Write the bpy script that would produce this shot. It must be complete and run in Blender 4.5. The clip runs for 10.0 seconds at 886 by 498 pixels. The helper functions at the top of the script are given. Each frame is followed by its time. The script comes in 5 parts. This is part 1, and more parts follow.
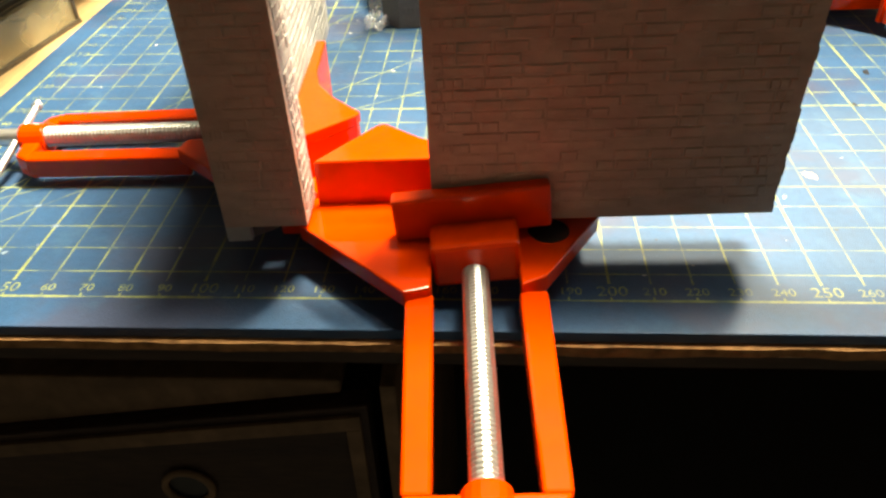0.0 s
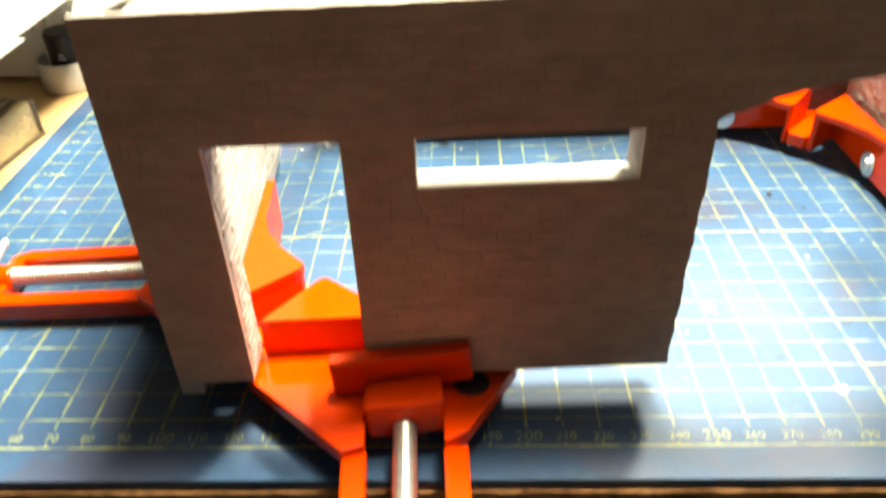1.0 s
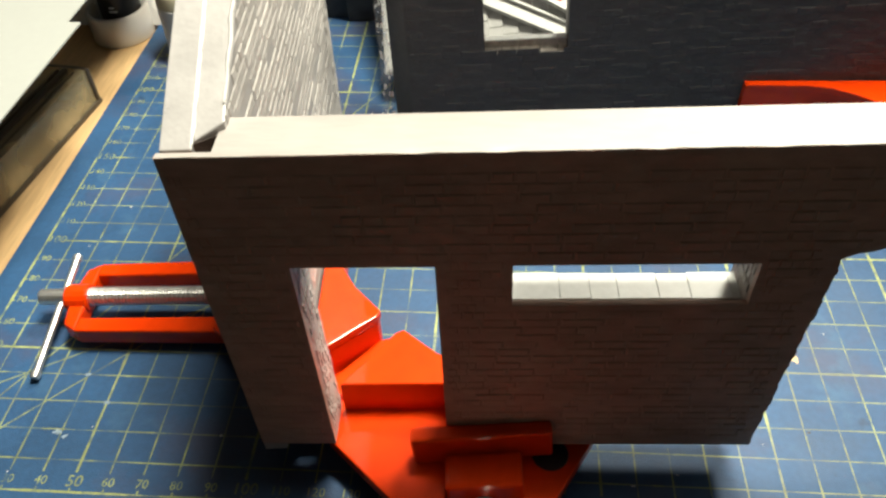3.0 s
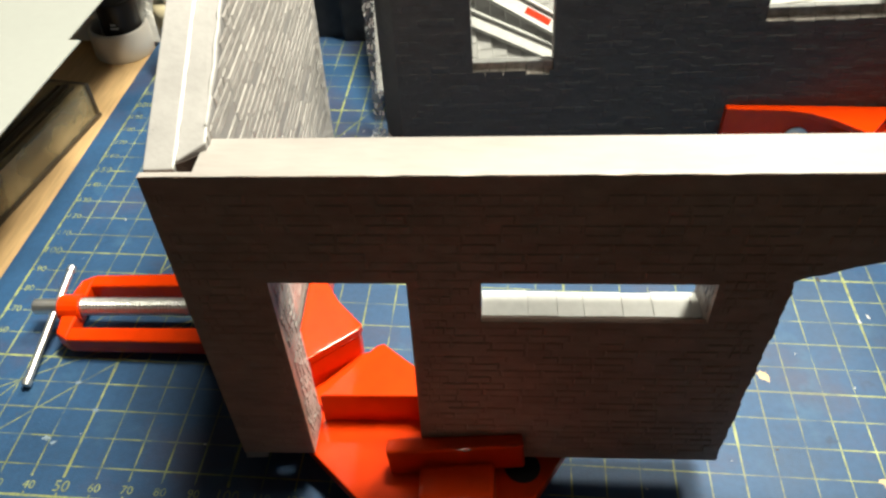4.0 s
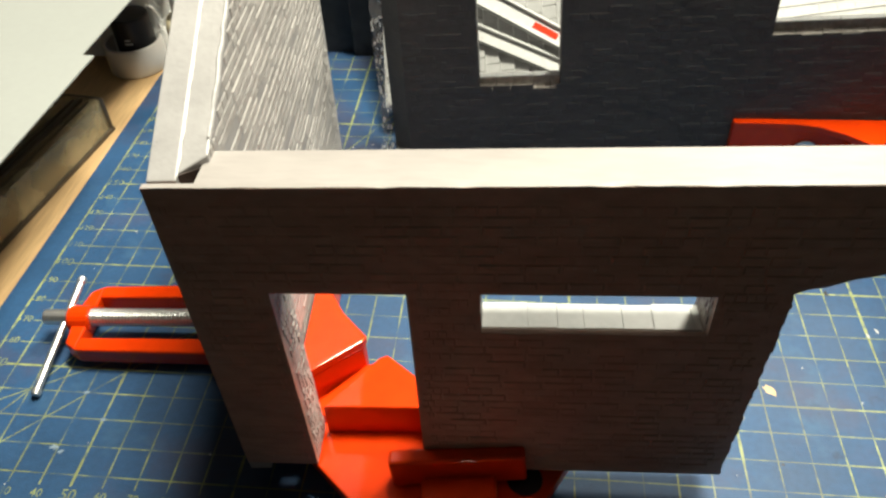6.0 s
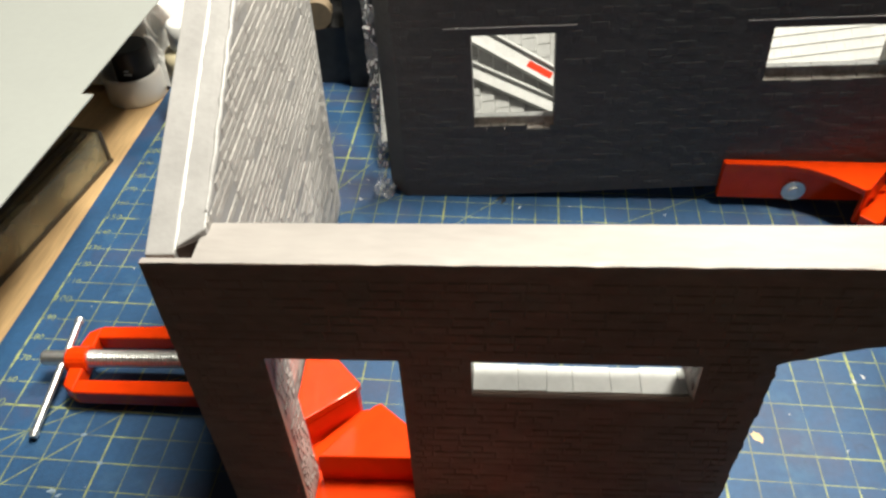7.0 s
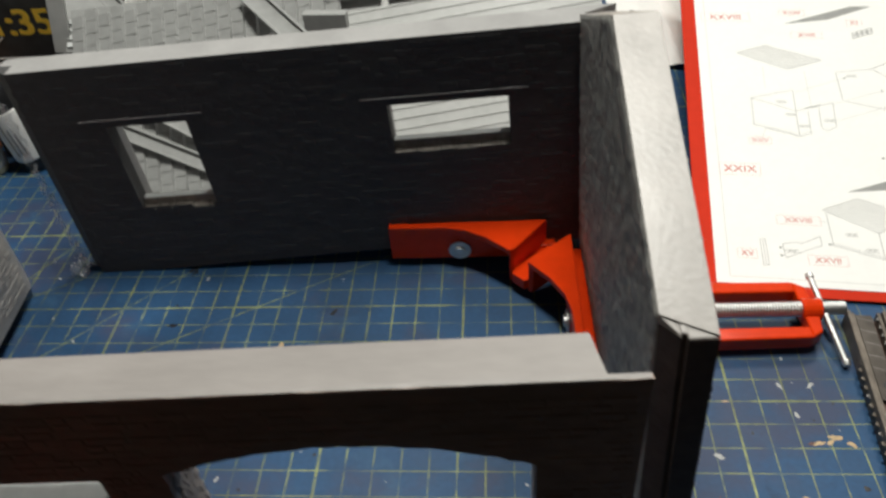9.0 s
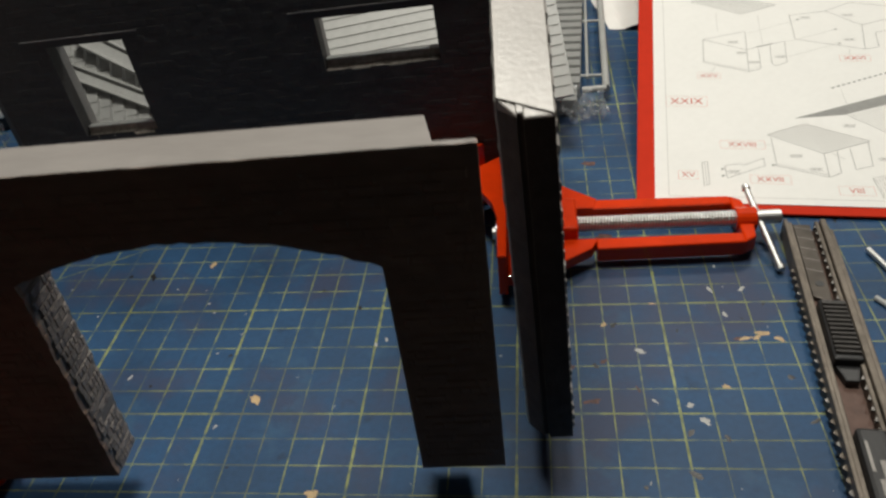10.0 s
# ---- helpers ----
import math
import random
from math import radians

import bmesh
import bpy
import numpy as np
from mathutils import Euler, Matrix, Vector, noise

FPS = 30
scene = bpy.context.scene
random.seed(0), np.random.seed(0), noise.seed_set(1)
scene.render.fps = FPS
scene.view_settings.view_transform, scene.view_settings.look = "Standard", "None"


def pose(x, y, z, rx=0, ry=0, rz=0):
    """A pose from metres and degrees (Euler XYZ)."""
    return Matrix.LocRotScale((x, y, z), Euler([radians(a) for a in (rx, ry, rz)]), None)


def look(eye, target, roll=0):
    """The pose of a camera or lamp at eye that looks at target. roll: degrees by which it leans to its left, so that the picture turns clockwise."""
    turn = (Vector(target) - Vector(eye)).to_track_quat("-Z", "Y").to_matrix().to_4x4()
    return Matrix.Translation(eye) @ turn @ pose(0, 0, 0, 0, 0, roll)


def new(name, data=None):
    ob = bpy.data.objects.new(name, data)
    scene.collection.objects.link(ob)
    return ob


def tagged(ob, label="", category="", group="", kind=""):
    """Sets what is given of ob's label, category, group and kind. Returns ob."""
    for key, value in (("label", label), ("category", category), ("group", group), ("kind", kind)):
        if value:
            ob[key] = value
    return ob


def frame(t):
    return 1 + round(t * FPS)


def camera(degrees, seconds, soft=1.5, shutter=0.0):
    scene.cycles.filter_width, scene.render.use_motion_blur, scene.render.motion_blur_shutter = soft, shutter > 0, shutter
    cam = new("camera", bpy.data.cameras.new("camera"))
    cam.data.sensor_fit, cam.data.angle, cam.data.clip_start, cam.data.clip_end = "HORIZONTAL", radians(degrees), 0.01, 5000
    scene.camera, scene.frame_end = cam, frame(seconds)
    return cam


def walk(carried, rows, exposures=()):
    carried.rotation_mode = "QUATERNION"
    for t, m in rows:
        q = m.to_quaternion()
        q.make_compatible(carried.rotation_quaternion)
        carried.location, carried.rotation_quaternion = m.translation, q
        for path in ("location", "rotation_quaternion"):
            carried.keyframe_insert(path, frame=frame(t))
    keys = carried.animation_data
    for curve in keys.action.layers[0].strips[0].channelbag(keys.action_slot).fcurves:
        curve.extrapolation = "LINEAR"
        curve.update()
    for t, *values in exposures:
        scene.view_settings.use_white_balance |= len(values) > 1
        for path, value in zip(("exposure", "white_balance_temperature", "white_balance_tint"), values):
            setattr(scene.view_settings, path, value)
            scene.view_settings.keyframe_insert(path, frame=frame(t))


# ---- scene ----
cam = camera(59.47, 10.0, soft=2.5, shutter=0.5)
PATH = [
    (0, (0.17223, -0.14063, 0.12110), (0.15575, 0.05858, -0.02906), -2.60),
    (0.5, (0.16567, -0.14393, 0.12719), (0.15407, 0.05648, -0.02182), -1.58),
    (1, (0.18372, -0.13835, 0.16141), (0.17694, 0.06605, 0.01762), -1.80),
    (1.5, (0.16397, -0.11448, 0.19194), (0.15537, 0.08035, 0.03552), -0.23),
    (2, (0.16712, -0.10104, 0.19734), (0.15938, 0.08513, 0.03067), -0.78),
    (2.5, (0.16790, -0.10125, 0.19007), (0.15278, 0.07711, 0.01555), -1.57),
    (2.7, (0.16829, -0.09772, 0.19639), (0.15160, 0.07734, 0.01870), -2.43),
    (3.8, (0.17615, -0.10068, 0.20485), (0.15723, 0.07646, 0.02946), -2.62),
    (4, (0.17726, -0.10187, 0.20647), (0.15844, 0.07634, 0.03215), -2.11),
    (4.5, (0.17856, -0.10266, 0.20481), (0.15797, 0.07637, 0.03154), -2.14),
    (5, (0.17800, -0.10252, 0.20325), (0.15626, 0.07625, 0.02985), -2.53),
    (5.5, (0.17926, -0.10234, 0.20545), (0.15622, 0.07764, 0.03347), -2.82),
    (5.7, (0.18048, -0.10293, 0.20588), (0.15666, 0.07749, 0.03447), -3.03),
    (6.8, (0.18106, -0.09951, 0.21598), (0.15689, 0.08211, 0.04589), -2.79),
    (7, (0.18160, -0.09575, 0.21991), (0.15869, 0.08597, 0.04975), -2.42),
    (7.5, (0.19843, -0.09517, 0.22594), (0.17689, 0.08720, 0.05630), -3.27),
    (8, (0.23088, -0.09346, 0.25265), (0.21530, 0.09390, 0.08787), -2.41),
    (8.5, (0.28100, -0.08231, 0.25609), (0.27125, 0.10439, 0.09012), -3.47),
    (9, (0.31827, -0.07757, 0.24004), (0.29806, 0.10657, 0.07216), -5.14),
    (9.5, (0.34460, -0.08961, 0.21458), (0.31828, 0.09589, 0.04907), -6.60),
    (10, (0.35777, -0.10998, 0.19248), (0.32752, 0.08509, 0.03907), -6.95),
]
EXPOSURES = [(0, 1.62, 7900, 4), (0.7, 1.98, 7800, 4), (1.25, 1.9, 7500, 5), (1.5, 1.2, 7300, 5), (1.9, 0.62, 6900, 5), (2.5, 0.5, 6550, 7), (5.5, 0.3, 6500, 6), (7.5, 0.08, 6100, 10), (8.1, -0.1, 5900, 10), (8.5, -0.4, 5900, 10), (9.0, -1.1, 5900, 10), (9.6, -1.42, 6100, 11), (10.0, -1.42, 6100, 11)]
walk(cam, [(t, look(eye, target, roll)) for t, eye, target, roll in PATH], EXPOSURES)

# ---- world, lights ----
world = bpy.data.worlds.new("room_light")
scene.world = world
world.use_nodes = True
world.node_tree.nodes["Background"].inputs[0].default_value = (1.0, 0.93, 0.86, 1)
world.node_tree.nodes["Background"].inputs[1].default_value = 0.006

CM = 0.01


def lamp(name, kind, m, energy, colour, size=0.1, size_y=0.1):
    data = bpy.data.lights.new(name, kind)
    data.energy, data.color = energy, colour
    if kind == "AREA":
        data.shape, data.size, data.size_y = "RECTANGLE", size, size_y
    else:
        data.shadow_soft_size = size
    ob = new(name, data)
    ob.matrix_world = m
    return ob


# A desk lamp hangs over the model, the room's lamp stands high behind it to one side, and a small lamp hangs at the ceiling.
lamp("desk_lamp_light", "AREA", look((0.30, 0.205, 0.80), (0.275, 0.17, 0.0)), 12.2, (1.0, 0.93, 0.77), 0.30, 0.08)
lamp("room_lamp_light", "POINT", pose(0.82, 1.20, 1.50), 98.0, (1.0, 0.93, 0.78), 0.15)

lamp("ceiling_lamp_light", "AREA", look((0.40, 0.19, 1.66), (0.40, 0.191, 0.0)), 3.0, (1.0, 0.95, 0.84), 0.26, 0.26)

# ---- materials ----
def material(name, colour, rough=0.5, metal=0.0, var=0.0, scale=300.0, bump=0.0, bump_scale=600.0, coarse=0.0, coarse_scale=40.0,
             random=0.0, transmission=0.0, alpha=1.0, coat=0.0, spec=0.5, stretch=(1, 1, 1), rough_var=0.0, ior=1.45):
    """A principled material; var and coarse give colour variation at two scales, bump the relief."""
    mat = bpy.data.materials.new(name)
    mat.use_nodes = True
    nt = mat.node_tree
    bsdf = nt.nodes["Principled BSDF"]
    put = bsdf.inputs
    put["Base Color"].default_value = (*colour, 1)
    put["Roughness"].default_value, put["Metallic"].default_value = rough, metal
    put["Transmission Weight"].default_value, put["Alpha"].default_value = transmission, alpha
    put["Coat Weight"].default_value, put["Specular IOR Level"].default_value, put["IOR"].default_value = coat, spec, ior
    put["Coat Roughness"].default_value = 0.07
    coords = nt.nodes.new("ShaderNodeNewGeometry")
    mapping = nt.nodes.new("ShaderNodeMapping")
    mapping.inputs["Scale"].default_value = stretch
    nt.links.new(coords.outputs["Position"], mapping.inputs["Vector"])

    def noise_node(s, detail):
        n = nt.nodes.new("ShaderNodeTexNoise")
        n.inputs["Scale"].default_value, n.inputs["Detail"].default_value = s, detail
        nt.links.new(mapping.outputs["Vector"], n.inputs["Vector"])
        return n

    last = None

    def vary(source, amount, last):
        rng = nt.nodes.new("ShaderNodeMapRange")
        rng.inputs["From Min"].default_value, rng.inputs["From Max"].default_value = 0.3, 0.7
        rng.inputs["To Min"].default_value, rng.inputs["To Max"].default_value = 1 - amount, 1 + amount * 0.6
        nt.links.new(source, rng.inputs["Value"])
        mul = nt.nodes.new("ShaderNodeVectorMath")
        mul.operation = "MULTIPLY"
        if last is None:
            mul.inputs[0].default_value = colour
        else:
            nt.links.new(last, mul.inputs[0])
        nt.links.new(rng.outputs[0], mul.inputs[1])
        return mul.outputs[0]

    if var:
        last = vary(noise_node(scale, 6).outputs["Fac"], var, last)
    if coarse:
        last = vary(noise_node(coarse_scale, 3).outputs["Fac"], coarse, last)
    if random:
        info = nt.nodes.new("ShaderNodeObjectInfo")
        rng = nt.nodes.new("ShaderNodeMapRange")
        rng.inputs["To Min"].default_value, rng.inputs["To Max"].default_value = 0.3, 0.7
        nt.links.new(info.outputs["Random"], rng.inputs["Value"])
        last = vary(rng.outputs[0], random, last)
    if last is not None:
        nt.links.new(last, put["Base Color"])
    if rough_var:
        rng = nt.nodes.new("ShaderNodeMapRange")
        rng.inputs["To Min"].default_value, rng.inputs["To Max"].default_value = max(0.02, rough - rough_var), min(1, rough + rough_var)
        nt.links.new(noise_node(coarse_scale * 2, 5).outputs["Fac"], rng.inputs["Value"])
        nt.links.new(rng.outputs[0], put["Roughness"])
    if bump:
        b = nt.nodes.new("ShaderNodeBump")
        b.inputs["Strength"].default_value, b.inputs["Distance"].default_value = min(1.0, bump), 0.0008
        nt.links.new(noise_node(bump_scale, 8).outputs["Fac"], b.inputs["Height"])
        nt.links.new(b.outputs[0], put["Normal"])
    return mat


M_plaster = material("grey_ceramic_primer", (0.365, 0.36, 0.358), 0.62, spec=0.2, var=0.05, scale=500, bump=0.10, bump_scale=900, coarse=0.10, coarse_scale=60, rough_var=0.12)
M_brick = material("grey_brick_primer", (0.43, 0.412, 0.395), 0.5, var=0.12, scale=400, bump=0.4, bump_scale=420, coarse=0.17, coarse_scale=70, random=0.10, rough_var=0.12)
M_front = material("brown_grey_primer", (0.445, 0.312, 0.248), 0.5, var=0.14, scale=260, bump=0.6, bump_scale=330, coarse=0.14, coarse_scale=45, rough_var=0.12, stretch=(0.6, 1, 1.4))
M_frontbrick = material("brown_grey_brick", (0.445, 0.312, 0.248), 0.5, var=0.14, scale=260, bump=0.6, bump_scale=330, coarse=0.14, coarse_scale=45, random=0.04, rough_var=0.12, stretch=(0.6, 1, 1.4))
M_dark = material("dark_grey_inner", (0.082, 0.081, 0.083), 0.62, spec=0.25, var=0.10, scale=400, bump=0.4, bump_scale=900, coarse=0.08, coarse_scale=50, stretch=(1, 1, 3))
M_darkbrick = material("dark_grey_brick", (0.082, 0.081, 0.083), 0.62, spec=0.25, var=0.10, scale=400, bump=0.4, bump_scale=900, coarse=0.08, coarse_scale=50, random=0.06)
M_stone = material("rough_grey_stone", (0.36, 0.355, 0.335), 0.6, var=0.18, scale=480, bump=1.0, bump_scale=220, coarse=0.16, coarse_scale=150, stretch=(1, 1, 0.7))
M_pale = material("pale_ceramic_primer", (0.44, 0.415, 0.395), 0.36, spec=0.7, var=0.06, scale=500, bump=0.12, bump_scale=700, coarse=0.16, coarse_scale=70, rough_var=0.12)
# Brown with the shade of unlit ends and open mitres put into the colour.
M_endshade = material("shaded_brown_end", (0.11, 0.085, 0.075), 0.6, var=0.25, scale=300, bump=0.4, bump_scale=500, coarse=0.2, coarse_scale=60)
M_jamb = material("brown_grey_jamb", (0.40, 0.355, 0.335), 0.45, var=0.12, scale=350, bump=0.7, bump_scale=420, coarse=0.15, coarse_scale=70)
M_palegrey = material("pale_grey_plastic", (0.46, 0.465, 0.455), 0.4, var=0.06, scale=300, bump=0.1, bump_scale=700, coarse=0.06, coarse_scale=60)
M_core = material("grey_white_primer", (0.318, 0.295, 0.282), 0.46, spec=0.45, var=0.06, scale=500, bump=0.10, bump_scale=900, coarse=0.10, coarse_scale=60, rough_var=0.12, stretch=(0.3, 1, 1))
M_mid = material("light_ceramic_primer", (0.36, 0.352, 0.35), 0.34, var=0.05, scale=500, bump=0.10, bump_scale=900, coarse=0.12, coarse_scale=60, rough_var=0.15)
M_sill = material("pale_sill_stone", (0.67, 0.69, 0.685), 0.4, var=0.06, scale=500, bump=0.1, bump_scale=500, coarse=0.08)
M_roughsill = material("rough_brown_sill", (0.36, 0.325, 0.29), 0.6, var=0.35, scale=420, bump=1.0, bump_scale=260, coarse=0.2, coarse_scale=120)
M_red = material("red_enamel", (0.69, 0.041, 0.001), 0.42, spec=0.05, var=0.06, scale=200, bump=0.06, bump_scale=500, coarse=0.06, coarse_scale=50, coat=0.65)
M_steel = material("zinc_plated_steel", (0.80, 0.80, 0.79), 0.40, metal=1.0, var=0.10, scale=400, bump=0.08, bump_scale=900)
M_mat = material("blue_cutting_mat", (0.0165, 0.067, 0.163), 0.57, spec=0.5, var=0.12, scale=500, bump=0.22, bump_scale=1800, coarse=0.30, coarse_scale=22, rough_var=0.10)
M_line = material("yellow_print", (0.285, 0.325, 0.12), 0.55, var=0.4, scale=260, coarse=0.6, coarse_scale=22)


def scuffed(mat, layers):
    """Lay worn patches of other colours over a material: each layer is a colour, a noise scale, the noise level where it starts and its strength."""
    nt = mat.node_tree
    put = nt.nodes["Principled BSDF"].inputs["Base Color"]
    for colour, s, level, strength in layers:
        n = nt.nodes.new("ShaderNodeTexNoise")
        n.inputs["Scale"].default_value, n.inputs["Detail"].default_value, n.inputs["Roughness"].default_value = s, 7, 0.62
        geo = nt.nodes.new("ShaderNodeNewGeometry")
        shift = nt.nodes.new("ShaderNodeVectorMath")
        shift.inputs[1].default_value = (s * 0.37, s * 0.11, 0)
        nt.links.new(geo.outputs["Position"], shift.inputs[0])
        nt.links.new(shift.outputs[0], n.inputs["Vector"])
        rng = nt.nodes.new("ShaderNodeMapRange")
        rng.inputs["From Min"].default_value, rng.inputs["From Max"].default_value = level, level + 0.12
        rng.inputs["To Max"].default_value = strength
        nt.links.new(n.outputs["Fac"], rng.inputs["Value"])
        mix = nt.nodes.new("ShaderNodeMix")
        mix.data_type = "RGBA"
        nt.links.new(rng.outputs[0], mix.inputs["Factor"])
        nt.links.new(put.links[0].from_socket, mix.inputs["A"])
        mix.inputs["B"].default_value = (*colour, 1)
        nt.links.new(mix.outputs["Result"], put)


scuffed(M_mat, (((0.055, 0.05, 0.09), 17, 0.50, 0.55), ((0.035, 0.10, 0.19), 60, 0.56, 0.5), ((0.10, 0.05, 0.045), 95, 0.66, 0.6), ((0.008, 0.02, 0.05), 70, 0.64, 0.7)))
scuffed(M_line, (((0.035, 0.08, 0.14), 130, 0.50, 0.8), ((0.06, 0.07, 0.10), 19, 0.50, 0.6)))
M_wood = material("pale_beech_veneer", (0.60, 0.40, 0.20), 0.45, var=0.14, scale=130, bump=0.12, bump_scale=400, coarse=0.12, coarse_scale=16, stretch=(6, 0.6, 6))
M_chip = material("raw_chipboard", (0.32, 0.16, 0.065), 0.9, var=0.45, scale=260, bump=1.0, bump_scale=300, coarse=0.2, coarse_scale=60)
M_white = material("white_plastic_matt", (0.74, 0.74, 0.72), 0.45, var=0.02, scale=300)
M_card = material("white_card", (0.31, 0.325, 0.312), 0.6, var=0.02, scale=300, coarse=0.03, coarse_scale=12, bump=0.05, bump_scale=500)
M_paper = material("white_paper", (0.93, 0.925, 0.90), 0.6, var=0.02, scale=400, coarse=0.02)
M_grey = material("grey_plastic", (0.36, 0.365, 0.36), 0.38, var=0.08, scale=300, bump=0.12, bump_scale=700, coarse=0.08, coarse_scale=60)
M_ink = material("grey_ink", (0.34, 0.34, 0.33), 0.7, var=0.1)
M_pale_ink = material("pale_grey_ink", (0.60, 0.60, 0.58), 0.7, var=0.1)
M_redink = material("red_ink", (0.62, 0.13, 0.09), 0.7, var=0.1)
M_redpale = material("pale_red_ink", (0.80, 0.42, 0.36), 0.7, var=0.1)
M_black = material("black_plastic", (0.018, 0.018, 0.02), 0.4, var=0.1, bump=0.08)
M_yellow = material("yellow_print_box", (0.98, 0.64, 0.05), 0.5, var=0.06)
M_worn = material("worn_bright_metal", (0.2, 0.19, 0.18), 0.4, metal=0.8, var=0.2, scale=300)
M_knife = material("worn_grey_metal", (0.17, 0.145, 0.12), 0.45, metal=0.5, var=0.25, scale=250, bump=0.2, coarse=0.2, coarse_scale=60)
M_blade = material("dull_blade_steel", (0.085, 0.075, 0.066), 0.42, metal=0.9, var=0.2, scale=200, coarse=0.2, coarse_scale=60)
M_rib = material("dusty_black_ribs", (0.05, 0.045, 0.042), 0.5, var=0.3, scale=300)
M_brown = material("brown_inner", (0.12, 0.07, 0.055), 0.6, var=0.2, scale=300, bump=0.2)
M_smoke = material("clear_case_plastic", (0.62, 0.52, 0.31), 0.2, alpha=0.45, bump=0.1, bump_scale=120, var=0.25, scale=60, coarse=0.3, coarse_scale=30)
M_smoke_dark = material("smoked_case_edge", (0.07, 0.055, 0.04), 0.3, var=0.2)
M_cabinet = material("dark_wood_cabinet", (0.042, 0.021, 0.012), 0.6, var=0.45, coarse=0.4, coarse_scale=14, scale=120, bump=0.2, stretch=(0.5, 4, 4))
M_ceiling = material("ceiling_paint", (0.13, 0.125, 0.12), 0.9, var=0.03, scale=20)
M_room = material("room_paint", (0.072, 0.069, 0.066), 0.9, var=0.05, scale=20, coarse=0.05, coarse_scale=3)
M_frame = material("worn_brown_wood", (0.16, 0.098, 0.055), 0.7, var=0.3, scale=90, coarse=0.35, coarse_scale=12, bump=0.2)
M_redcover = material("red_card", (0.60, 0.035, 0.012), 0.7, spec=0.1, var=0.05, scale=200, coarse=0.06, coarse_scale=20)
M_boxblack = material("scuffed_black_card", (0.03, 0.03, 0.032), 0.5, var=0.5, scale=120, coarse=0.5, coarse_scale=30, rough_var=0.2)
M_boxgrey = material("grey_card", (0.42, 0.42, 0.41), 0.6, var=0.1, scale=120, coarse=0.2, coarse_scale=20)
M_tan = material("tan_paint_blob", (0.55, 0.40, 0.22), 0.6, var=0.2)
M_smudge = material("rust_smudge", (0.13, 0.065, 0.055), 0.6, var=0.5, scale=500)
M_film = material("crinkled_cellophane", (0.75, 0.77, 0.79), 0.14, alpha=0.14, spec=1.0, coat=1.0, bump=0.5, bump_scale=300)
# Near-white colour that paints glints onto folded film.
M_glint = material("painted_glint", (0.93, 0.94, 0.95), 0.25, metal=0.15, var=0.15, scale=300, bump=0.4, bump_scale=300)
M_browncard = material("brown_cardboard", (0.075, 0.055, 0.042), 0.8, var=0.2, scale=60, coarse=0.3, coarse_scale=9)
M_masking = material("masking_tape", (0.2, 0.15, 0.095), 0.7, var=0.15, scale=200)
M_smear = material("dried_glue", (0.20, 0.27, 0.34), 0.5, var=0.5, scale=400)
M_cream = material("cream_plastic", (0.70, 0.62, 0.42), 0.4, var=0.05)
M_orange = material("orange_card", (0.65, 0.22, 0.04), 0.5, var=0.08)


